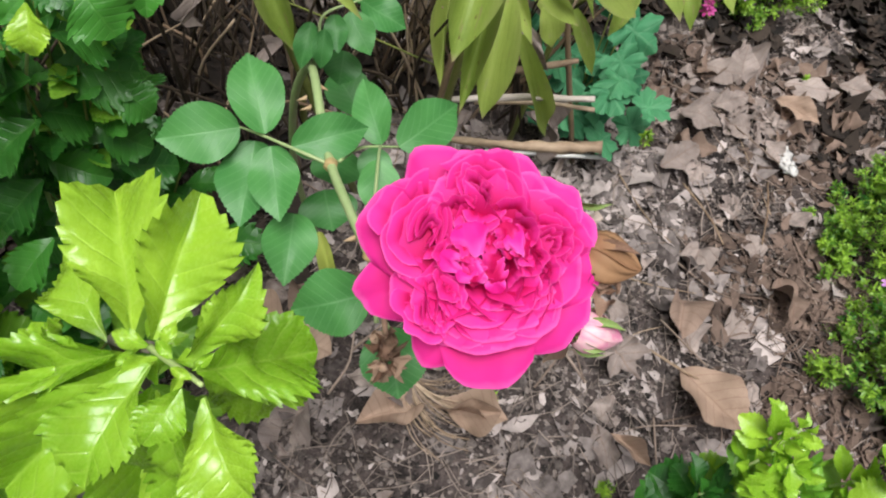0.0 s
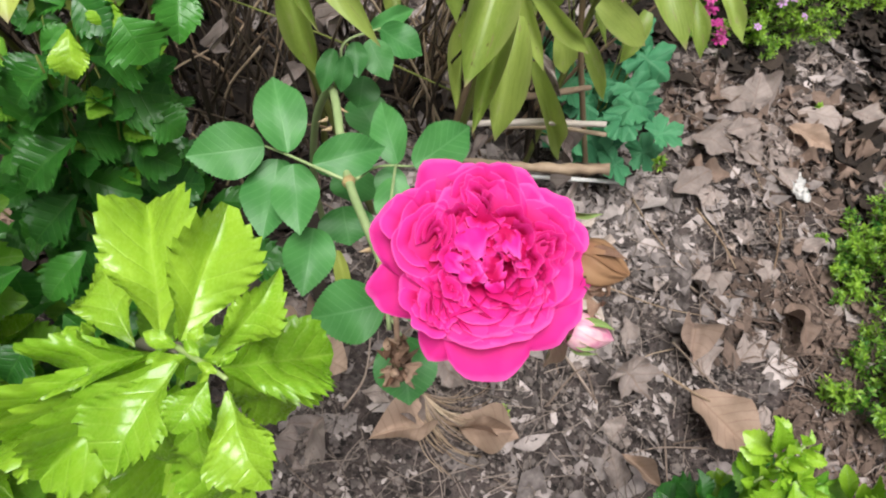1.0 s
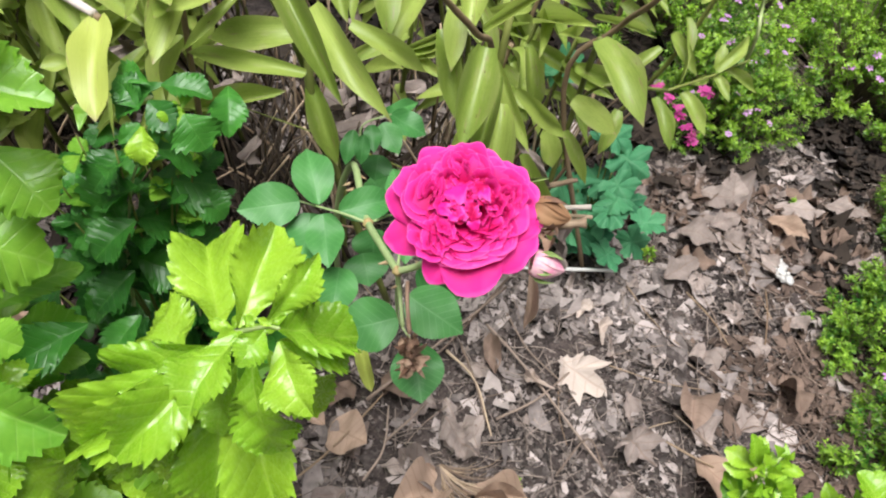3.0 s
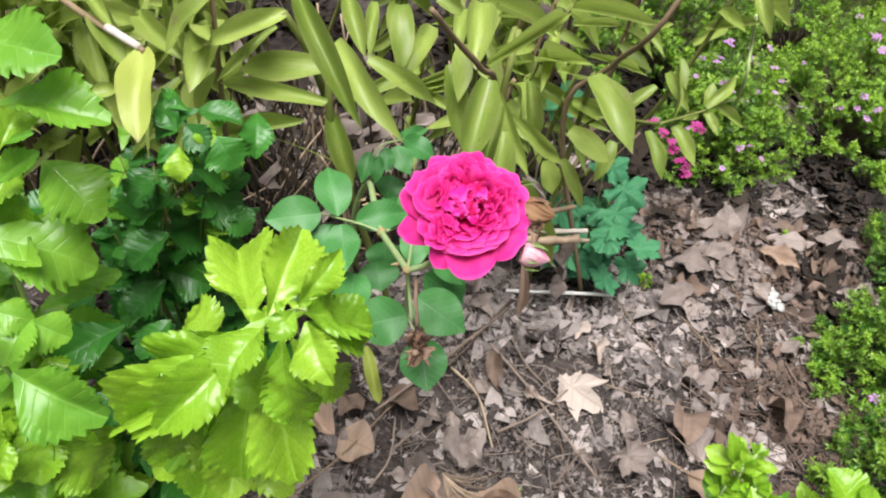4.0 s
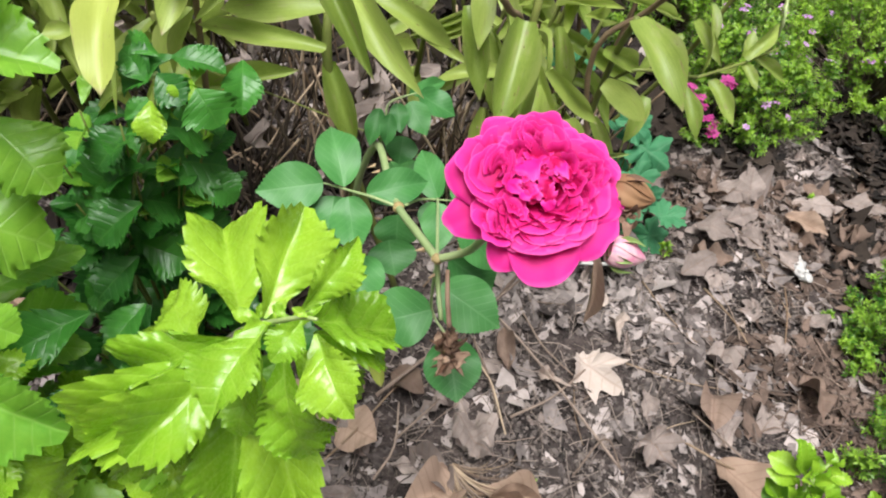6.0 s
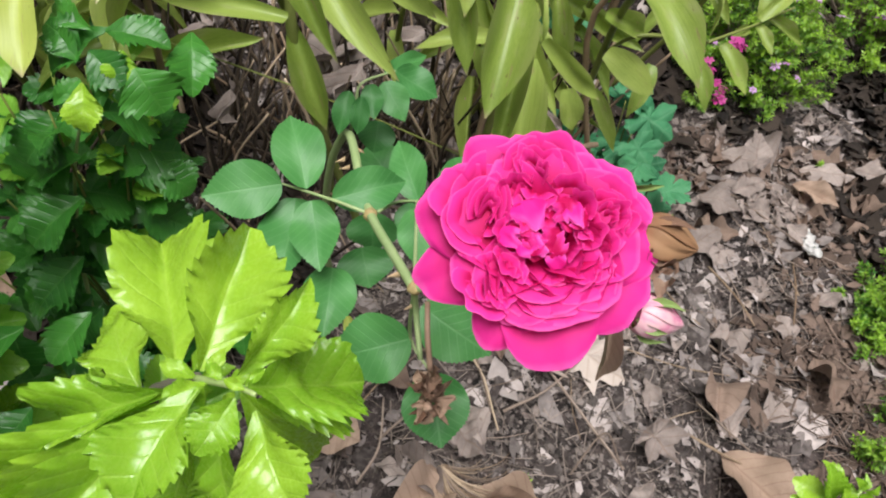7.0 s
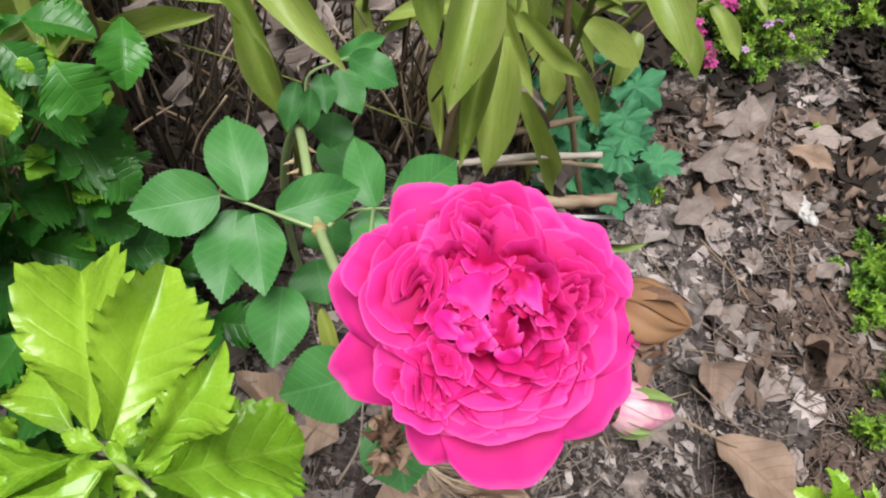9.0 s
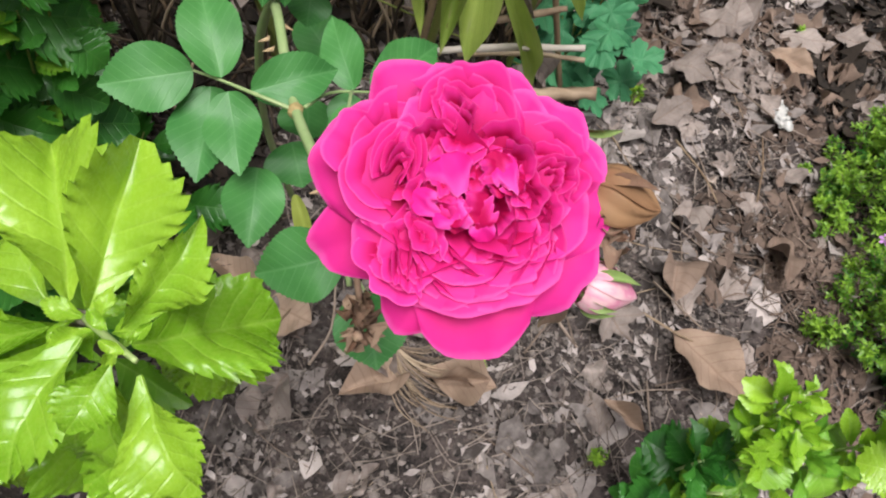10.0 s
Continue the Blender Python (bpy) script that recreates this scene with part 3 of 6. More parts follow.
rose_stem("husk_stalk", [(0.068, 0.15, 0.72), (0.095, 0.145, 0.755), (0.112, 0.121, 0.780)], 0.0017, 0.0014, NODEBARK)


def lump(radius, squash, seed, rough=0.25, cuts=3):
    bm = bmesh.new()
    bmesh.ops.create_icosphere(bm, subdivisions=cuts, radius=radius)
    for v in bm.verts:
        k = 1 + rough * noise.noise(v.co / radius * 1.3 + Vector((seed, 2 * seed, 0)))
        v.co = Vector((v.co.x * k, v.co.y * k, v.co.z * k * squash))
    verts, faces = [v.co.copy() for v in bm.verts], [tuple(v.index for v in f.verts) for f in bm.faces]
    bm.free()
    return verts, faces


rose_part("stem_joint", mesh_of("stem_joint", *lump(0.0046, 1.0, 1), NODEBARK), Matrix.Translation((0.017, 0.283, 0.594)), "swollen straw-coloured joint")
rose_part("stem_joint", mesh_of("stem_joint", *lump(0.0040, 1.0, 2), NODEBARK), Matrix.Translation(JOINT))


def thorn_mesh():
    bm = bmesh.new()
    bmesh.ops.create_cone(bm, segments=6, radius1=0.0018, radius2=0.0002, depth=0.0075, cap_ends=True)
    for v in bm.verts:
        v.co.z += 0.0045
        v.co.y *= 1.5
        v.co.y -= 60 * max(v.co.z, 0) ** 2
    verts, faces = [v.co.copy() for v in bm.verts], [tuple(v.index for v in f.verts) for f in bm.faces]
    bm.free()
    return mesh_of("thorn", verts, faces, THORN)


THORN_MESH = thorn_mesh()
for spot, turn in (((-0.004, 0.361, 0.565), -90), ((0.002, 0.376, 0.562), 90), ((-0.000, 0.348, 0.570), -80), ((0.036, 0.210, 0.630), -70), ((0.047, 0.194, 0.625), -100), ((0.056, 0.194, 0.650), 60)):
    rose_part("thorn", THORN_MESH, Matrix.Translation(spot) @ Matrix.Rotation(radians(turn), 4, "Y"), "pale brown curved thorn")

rose_leaves([
    (-0.029, 0.310, 0.585, -0.046, 0.367, 0.600, 0.038, 5),
    (-0.047, 0.318, 0.580, -0.102, 0.306, 0.575, 0.042, -5),
    (-0.038, 0.318, 0.565, -0.043, 0.256, 0.550, 0.043, 0),
    (-0.025, 0.304, 0.580, -0.015, 0.253, 0.566, 0.035, 0),
    (-0.010, 0.296, 0.592, 0.041, 0.319, 0.590, 0.032, 10),
], 1)
rose_leaves([
    (0.052, 0.320, 0.570, 0.036, 0.375, 0.575, 0.030, -10),
    (0.064, 0.319, 0.570, 0.109, 0.367, 0.565, 0.039, 0),
    (0.051, 0.320, 0.565, 0.043, 0.296, 0.550, 0.026, 0),
    (0.020, 0.363, 0.500, 0.021, 0.345, 0.470, 0.045, 0),
    (0.038, 0.422, 0.470, 0.010, 0.470, 0.470, 0.042, 0),
], 2)
rose_leaves([
    (-0.005, 0.417, 0.585, -0.012, 0.392, 0.560, 0.018, 0),
    (0.005, 0.411, 0.585, 0.003, 0.394, 0.560, 0.016, 0),
    (0.011, 0.427, 0.585, 0.016, 0.402, 0.570, 0.019, 0),
    (0.022, 0.431, 0.585, 0.041, 0.408, 0.565, 0.026, 0),
    (0.031, 0.440, 0.590, 0.068, 0.435, 0.570, 0.030, 0),
    (0.020, 0.433, 0.540, 0.017, 0.413, 0.520, 0.033, 0),
    (0.022, 0.448, 0.580, 0.059, 0.489, 0.570, 0.017, 0),
], 3)
rose_leaves([
    (-0.008, 0.275, 0.540, -0.011, 0.222, 0.530, 0.039, 0),
    (0.012, 0.303, 0.530, 0.020, 0.279, 0.510, 0.045, 0),
    (0.047, 0.202, 0.570, -0.003, 0.194, 0.555, 0.046, 0),
    (0.061, 0.183, 0.560, 0.070, 0.143, 0.535, 0.044, 0),
    (0.055, 0.233, 0.560, 0.104, 0.206, 0.545, 0.046, 0),
    (0.048, 0.286, 0.600, 0.051, 0.251, 0.580, 0.029, 0),
    (0.064, 0.265, 0.600, 0.100, 0.253, 0.560, 0.030, 0),
    (0.062, 0.263, 0.560, 0.105, 0.262, 0.520, 0.042, 0),
], 4)

# The bloom: x to the right and y up across its face, z out of it, in millimetres.
FLOWER = Matrix(((0.9807, -0.0449, -0.1903, 0.0740), (-0.0510, 0.8808, -0.4708, 0.1172), (0.1888, 0.4714, 0.8615, 0.7899), (0, 0, 0, 1)))
flower = rose_part("flower", mesh_of("flower", *lump(0.007, 1.1, 5), BUDGREEN), FLOWER @ Matrix.Translation((0, 0, -0.027)), "full magenta old-fashioned rose bloom")


def petal_mesh(verts, grown, nu, nv, material):
    faces = [(i * (nv + 1) + k, i * (nv + 1) + k + 1, (i + 1) * (nv + 1) + k + 1, (i + 1) * (nv + 1) + k) for i in range(nu) for k in range(nv)]
    me = mesh_of("petal", verts, faces, material)
    at = me.attributes.new("grown", "FLOAT", "POINT")
    at.data.foreach_set("value", grown)
    return me


def petal_ob(verts, grown, nu, nv, material=PETAL, label=""):
    shifted = [(x / 930, y / 930, z / 930 + 0.027) for x, y, z in verts]
    part("petal", petal_mesh(shifted, grown, nu, nv, material), flower, label=label)


def open_petal(angle, reach, width, top, seed, roll=2.5, cup=2.0, depth=-20.0, centre=(0.0, 0.0), belly=2.0, rag=1.0):
    """A broad petal that rises from the heart and opens outwards to a rim at that reach and height."""
    rng = random.Random(seed)
    p = [rng.uniform(0, 6.28) for _ in range(4)]
    nu, nv, verts, grown = 12, 12, [], []
    ca, sa = math.cos(radians(angle)), math.sin(radians(angle))
    for i in range(nu + 1):
        s = i / nu
        for k in range(nv + 1):
            u = 2 * k / nv - 1
            sh = max(0.0, math.sin(math.pi * (0.10 + 0.52 * s))) ** 0.8 * 1.12
            rim = 0.44 + 0.56 * max(0.0, 1 - u * u) ** 0.5 + 0.025 * rag * math.sin(3.1 * u + p[0]) + 0.008 * rag * math.sin(9 * u + p[1]) - 0.025 * math.exp(-((u - 0.3 * math.sin(p[2])) * 5) ** 2)
            r = reach * s * rim
            side = 0.54 * width * u * sh
            z = depth + (top - depth) * (1 - (1 - s) ** belly) + cup * u * u * s - roll * max(0, (s - 0.72) / 0.28) ** 2
            z += 0.9 * s * math.sin(5 * u + p[3]) * (0.3 + s) + 0.5 * s * s * math.sin(11 * u + p[1]) + 0.5 * (rag - 1) * s * abs(math.sin(4 * u + p[2]))
            verts.append((centre[0] + ca * r - sa * side, centre[1] + sa * r + ca * side, z))
            grown.append(s)
    petal_ob(verts, grown, nu, nv)


def furled_petal(cx, cy, angle, radius, spread, top, seed, lean=0.25, low=-10.0, oval=1.0):
    """An upright petal bent round a fold of the bloom, its rim turned outwards."""
    rng = random.Random(seed)
    p = [rng.uniform(0, 6.28) for _ in range(3)]
    nu, nv, verts, grown = 7, 20, [], []
    for i in range(nu + 1):
        s = i / nu
        for k in range(nv + 1):
            u = 2 * k / nv - 1
            a = radians(angle + spread * u)
            r = radius * (1 + lean * (s - 0.6)) * (1 + 0.22 * abs(math.sin(2.3 * u + p[0])) * s + 0.05 * s * math.sin(8 * u + p[1]))
            r += 0.85 * s * abs(math.sin(4.3 * u + p[2])) + 0.25 * s * math.sin(13 * u + p[1])
            z = low + (top - low) * s * (1 - 0.25 * abs(u) ** 3) + 1.0 * s * math.sin(3.5 * u + p[2]) + 0.45 * s * math.sin(9 * u + p[0]) + 0.25 * s * math.sin(19 * u + p[1])
            r += 0.7 * (max(0, s - 0.65) / 0.35) ** 2
            along, across = oval * r * math.cos(a - radians(angle)), r * math.sin(a - radians(angle)) / oval
            ca, sa = math.cos(radians(angle)), math.sin(radians(angle))
            verts.append((cx + ca * along - sa * across, cy + sa * along + ca * across, z))
            grown.append(s)
    petal_ob(verts, grown, nu, nv)


# Guard petals, then those that lie over them: direction, reach, width, height of the rim, roll.
GUARD = ((77, 38.5, 27, -13, 3), (119, 43.0, 27, -13, 3), (157, 44.5, 31, -11, 3), (195.5, 44.0, 25, -14, 3), (240, 39.0, 22, -12, 3), (273, 42.6, 30, -12, 2), (323, 39.5, 31, -13, 3), (354, 37.8, 24, -12, 3), (20, 37.5, 22, -12, 3), (42, 37.5, 25, -12, 3))
OVER = ((97, 37.0, 22, -8.0, 2.0), (143, 39.5, 23, -8.0, 2.0), (58, 33.0, 18, -8.0, 1.5), (37, 31.0, 23, -6.5, 1.2), (355, 31.5, 24, -7.0, 1.5), (199, 32.0, 18, -8.0, 1.5), (228, 31.5, 20, -9.0, 1.5))
UNDER = ((163, 33.5, 26, -6.0, 1.0), (120, 30.0, 18, -5.0, 1.0), (80, 31.0, 20, -5.5, 1.0), (215, 27.5, 17, -6.0, 0.8), (12, 27.0, 20, -5.5, 0.8))
BOWLS = ((246, 29.0, 24, -7.5, 0.6), (271, 29.0, 34, -7.0, 0.6), (297, 29.5, 28, -7.0, 0.6), (320, 29.5, 22, -6.5, 0.6), (263, 25.0, 30, -6.4, 0.5), (290, 25.0, 30, -6.4, 0.5), (314, 25.0, 22, -6.0, 0.5), (337, 24.0, 18, -5.5, 0.5), (255, 21.0, 22, -5.8, 0.4), (280, 20.5, 26, -5.8, 0.4), (306, 20.5, 18, -5.5, 0.4), (330, 19.5, 14, -5.0, 0.4), (270, 16.5, 20, -6.0, 0.3), (296, 15.5, 16, -6.0, 0.3))
for first, ring, cup, low_end, belly in ((0, GUARD, 2.0, -22.0, 2.0), (20, OVER, 2.5, -19.0, 2.2), (40, UNDER, 2.5, -16.0, 2.2), (60, BOWLS, 3.5, -17.0, 1.55)):
    for n, (angle, reach, width, top, roll) in enumerate(ring):
        open_petal(angle, reach, width, top, first + n, roll, cup, low_end, belly=belly)
# Furled quarters: the fold's centre, its outward direction, the direction of its inner pleats and their length against breadth, and the radii of its nested petals.
QUARTERS = ((-1.6, 19.5, 92, 98, 1.45, (10.0, 8.2, 6.4, 5.0, 3.8, 2.7, 1.6)), (-18.0, 9.2, 160, 70, 1.45, (11.5, 9.6, 7.6, 6.0, 4.7, 3.5, 2.4, 1.4)), (-16.5, -12.5, 228, 265, 1.8, (7.4, 5.8, 4.5, 3.4, 2.4, 1.4)), (18.5, 6.5, 28, 12, 1.3, (8.4, 6.6, 5.0, 3.7, 2.6, 1.5)))
for n, (cx, cy, angle, inner, oval, radii) in enumerate(QUARTERS):
    rng = random.Random(n + 90)
    for k, r in enumerate(radii):
        turn = (angle if k < 3 else inner) + rng.uniform(-28, 28)
        furled_petal(cx + rng.uniform(-0.8, 0.8), cy + rng.uniform(-0.8, 0.8), turn, r, 60 + 8 * k + rng.uniform(-18, 18), -4.8 + 0.6 * min(k, 4) + rng.uniform(-0.8, 0.8), 100 * n + k, 0.75 - 0.05 * k, -10.0 + 0.5 * min(k, 4), 1.0 if k < 3 else oval)
    for k, r in enumerate((5.2, 7.0, 8.8)):
        furled_petal(cx - 0.22 * r * math.cos(radians(angle)), cy - 0.22 * r * math.sin(radians(angle)), angle + 180 + rng.uniform(-30, 30), 0.62 * r, rng.uniform(50, 75), -3.4 - 0.4 * k, 50 + 100 * n + k, 0.9, -8.5)
# Ruffles between the quarters.
for n, (cx, cy, angle, radius, spread, top) in enumerate(((7.5, 13.0, 60, 4.4, 70, -1.2), (9.0, 9.0, 20, 4.0, 70, -1.0), (11.0, 3.0, 340, 4.5, 70, -1.8), (14.0, -2.0, 335, 5.0, 60, -2.2), (11.0, -6.0, 310, 5.0, 60, -3.0), (-9.5, 2.0, 170, 3.6, 70, -1.6), (-9.0, -5.0, 220, 4.0, 70, -2.0), (-8.5, 14.0, 120, 4.0, 70, -1.0), (2.5, 12.0, 280, 3.6, 60, -1.4), (4.5, 5.0, 50, 3.4, 65, -2.4), (-1.0, -8.5, 265, 4.2, 75, -4.2), (6.0, -1.0, 350, 3.2, 70, -3.2))):
    furled_petal(cx, cy, angle, radius, spread, top, 700 + n, 0.7, -9.5)
# Crumpled small petals in and round the heart; some show their paler reverse.
def crumpled_petal(x, y, z, angle, long, wide, rise, seed, material=PETAL, label=""):
    rng = random.Random(seed)
    p = [rng.uniform(0, 6.28) for _ in range(5)]
    nu, nv, verts, grown = 9, 12, [], []
    ca, sa = math.cos(radians(angle)), math.sin(radians(angle))
    for i in range(nu + 1):
        s = i / nu
        for k in range(nv + 1):
            u = 2 * k / nv - 1
            half = 0.5 * wide * (0.35 + 0.75 * math.sin(math.pi * (0.08 + 0.6 * s)))
            f = long * s * (1 - 0.30 * u * u + 0.16 * math.sin(3.7 * u + p[0]) + 0.07 * math.sin(10 * u + p[1]))
            w = half * u + 0.5 * s * math.sin(4 * s + p[2])
            h = rise * math.sin(0.5 * math.pi * s) + wide * (0.26 * noise.noise((1.2 * u + seed, 1.5 * s, p[3])) + 0.07 * noise.noise((3.6 * u, 3.0 * s + seed, p[4]))) * (0.3 + s) - 0.25 * rise * s ** 4
            verts.append((x + ca * f - sa * w, y + sa * f + ca * w, z + h))
            grown.append(s)
    petal_ob(verts, grown, nu, nv, material, label)


crumpled_petal(-6.5, 12.5, -4.0, 287, 10.0, 11.0, 4.2, 801, PALEPETAL, "pale pink petal folded over the heart")
crumpled_petal(-14.5, 2.5, -4.0, 335, 8.0, 6.5, 3.2, 802, PALEPETAL)
crumpled_petal(-8.5, 0.5, -5.0, 322, 9.5, 8.0, 4.0, 803, PALEPETAL)
crumpled_petal(3.5, -9.5, -6.0, 95, 6.0, 6.0, 3.0, 804, PALEPETAL)
crumpled_petal(2.0, 9.5, -5.0, 262, 7.0, 6.0, 3.0, 808)
crumpled_petal(-2.0, 8.0, -6.5, 300, 6.0, 5.0, 2.6, 809)
crumpled_petal(6.0, 3.0, -6.0, 150, 5.0, 5.0, 2.6, 810)
crumpled_petal(8.5, 9.0, -4.0, 200, 6.5, 6.0, 4.5, 806)
crumpled_petal(9.5, 4.0, -4.0, 170, 6.0, 5.5, 3.5, 807)
for n in range(13):
    rng = random.Random(n + 860)
    a, d = 2.4 * n + rng.uniform(-0.3, 0.3), 5.0 + 9.5 * ((n * 0.618) % 1)
    turn = math.degrees(a) + 180 + rng.uniform(-75, 75)
    crumpled_petal(d * math.cos(a), d * math.sin(a) + 1.0, -6.0 + 0.22 * d + rng.uniform(-0.6, 0.6), turn, rng.uniform(6.0, 9.0), rng.uniform(5.0, 8.0), rng.uniform(2.0, 4.0), 900 + n, PALEPETAL if n % 10 == 3 else PETAL)
for n in range(4):
    a, r = 2.4 * n, 0.5 + 0.2 * n % 1.4
    verts, faces = tube([(r * math.cos(a) / 1000, r * math.sin(a) / 1000, 0.010), (1.6 * r * math.cos(a) / 1000, 1.6 * r * math.sin(a) / 1000 - 0.001, 0.0165 + 0.0002 * n)], 0.0003, 0.0004, sides=5, steps=3)
    part("stamen", mesh_of("stamen", verts, faces, STAMEN), flower, label="short straw-yellow stamen")
for n in range(5):
    a = radians(72 * n + 20)
    d = Vector((math.cos(a), math.sin(a), 0))
    part("sepal", leaf_mesh("sepal", BUDGREEN, "strap", nu=8, nv=2, fold=0.2, arch=0.2), flower, leaf_pose(d * 0.005, d * 0.026 + Vector((0, 0, -0.004)), 0.007, 180, Vector((0, 0, 1))), "thin green sepal")

part("sepal", leaf_mesh("sepal", BUDGREEN, "strap", nu=10, nv=2, fold=0.3, arch=0.35), flower, leaf_pose(Vector((33.1, 21.9, 3.2)) / 1000, Vector((44.5, 21.2, 7.0)) / 1000, 0.0024, 20, Vector((0, 0, 1))), "thin green sepal")

# The pink bud, the spent brown husk and the withered cluster.
def bud(name, material, centre, way, length, radius, seed, label, wraps=5):
    """A pointed bud of wrapped petals with its sepals."""
    z = Vector(way).normalized()
    m = Matrix.Translation(centre) @ z.to_track_quat("Z", "Y").to_matrix().to_4x4()
    body, f = lump(1.0, 1.0, seed, 0.08)
    shaped = []
    for v in body:
        t = (v.z + 1) / 2
        k = radius * (1.15 - 0.75 * min(1.0, max(0.0, t)) ** 1.6)
        shaped.append((v.x * k, v.y * k, (v.z * 0.5) * length))
    ob = rose_part(name, mesh_of(name, shaped, f, material), m, label)
    for n in range(wraps):
        verts, faces = [], []
        for i in range(9):
            s = i / 8
            for k in range(7):
                u = k / 3 - 1
                a = 2 * math.pi * n / wraps + u * 0.75 * (1 - 0.45 * s) + 0.9 * s
                r = radius * (1.22 - 0.80 * s ** 1.6 + (0.10 * math.sin(5 * u + 2 * n) if material is HUSK else 0)) * math.sqrt(max(0.02, 1 - (1.7 * (s - 0.42)) ** 2)) * (1.04 + 0.05 * u)
                verts.append((r * math.cos(a), r * math.sin(a), (s - 0.5) * length * 1.03))
        faces = [(i * 7 + k, i * 7 + k + 1, i * 7 + k + 8, i * 7 + k + 7) for i in range(8) for k in range(6)]
        part("bud_petal", mesh_of("bud_petal", verts, faces, material), ob)
    for n in range(5 if material is BUDPINK else 2):
        a = 2 * math.pi * n / 5 + 0.3
        d = Vector((math.cos(a), math.sin(a), 0))
        base = d * radius * 0.5 - Vector((0, 0, length * 0.5))
        part("sepal", leaf_mesh("sepal", BUDGREEN if material is BUDPINK else DRIED, "strap", nu=8, nv=2, fold=0.15, arch=0.25), ob, leaf_pose(base, d * radius * 1.1 + Vector((0, 0, length * (0.1 + 0.25 * (n % 2)))), radius * 0.5, 0, d), "green sepal")
    return ob


bud("bud", BUDPINK, (0.1225, 0.1065, 0.7595), (0.85, -0.15, -0.1), 0.0185, 0.0072, 3, "closed pale pink rosebud with green sepals")
bud("husk", HUSK, (0.1225, 0.1255, 0.7805), (0.80, -0.22, 0.05), 0.0195, 0.0084, 7, "dry brown papery husk of a spent bloom", 6)
for n in range(9):
    rng = random.Random(n + 400)
    c = Vector((0.1165, 0.1185, 0.775)) + Vector((rng.uniform(-0.003, 0.006), rng.uniform(-0.003, 0.003), rng.uniform(-0.003, 0.002)))
    d = Vector((rng.uniform(0.2, 1), rng.uniform(-0.8, 0.2), rng.uniform(-0.3, 0.5))).normalized() * rng.uniform(0.003, 0.006)
    rose_part("withered_petal", rng.choice(WITHER_MESH), leaf_pose(c - d, c + d, rng.uniform(0.004, 0.007), rng.uniform(0, 360)), "shrivelled brown petal")
rose_part("dry_leaf", leaf_mesh("dry_leaf", TAN, "strap", nu=12, nv=2, fold=0.3, arch=0.15, crumple=0.05, seed=4), leaf_pose((0.126, 0.145, 0.712), (0.126, 0.122, 0.676), 0.008, 0), "curled dry brown leaf strip")
for n in range(20):
    rng = random.Random(n + 300)
    c = Vector((0.058, 0.155, 0.590)) + Vector((rng.uniform(-0.005, 0.005), rng.uniform(-0.010, 0.010), rng.uniform(-0.012, 0.014)))
    d = Vector((rng.uniform(-1, 1), rng.uniform(-1, 1), rng.uniform(-1, 0.6))).normalized() * rng.uniform(0.005, 0.009)
    rose_part("withered_petal", rng.choice(WITHER_MESH), leaf_pose(c - d, c + d, rng.uniform(0.006, 0.010), rng.uniform(0, 360)), "shrivelled brown petal")
for n in range(6):
    rng = random.Random(n + 320)
    c = Vector((0.058, 0.152, 0.588)) + Vector((rng.uniform(-0.005, 0.005), rng.uniform(-0.008, 0.008), rng.uniform(-0.008, 0.008)))
    rose_part("withered_hip", mesh_of("withered_hip", *lump(rng.uniform(0.002, 0.0034), 1.2, n, 0.6, 2), DRIED), Matrix.Translation(c), "small dry brown hip")
for n in range(7):
    rng = random.Random(n + 350)
    c = Vector((0.058, 0.152, 0.585))
    d = Vector((rng.uniform(-1, 1), rng.uniform(-1, 0.4), rng.uniform(-0.6, 0.8))).normalized()
    rose_part("withered_sepal", leaf_mesh("withered_sepal", DRIED, "strap", nu=6, nv=1, fold=0.2, arch=0.4), leaf_pose(c + d * 0.004, c + d * rng.uniform(0.012, 0.018), 0.003, 0), "dry curled sepal")

# ---- lime shrubs with toothed leaves ----
def shrub(name, label, at, category="shrub"):
    return thing(name, label, category, "toothed-leaf shrubs", at)


def grown(parent, meshes, rows, seed):
    """Leaves given in the world, hung on a thing that stands away from the origin."""
    rng = random.Random(seed)
    back = Matrix.Translation(parent.location).inverted()
    for bx, by, bz, tx, ty, tz, width, roll in rows:
        part("leaf", rng.choice(meshes), parent, back @ leaf_pose((bx, by, bz), (tx, ty, tz), width * rng.uniform(1.04, 1.16), roll + rng.uniform(-20, 20)))


def limb(parent, name, points, radius, end, material, label=""):
    back = Vector(parent.location)
    stem(name, parent, [Vector(p) - back for p in points], radius, end, material, label)


def dress(parent, meshes, points, count, length, ratio=0.46, **how):
    back = Vector(parent.location)
    shoot(parent, meshes, [Vector(p) - back for p in points], count, length, ratio, **how)


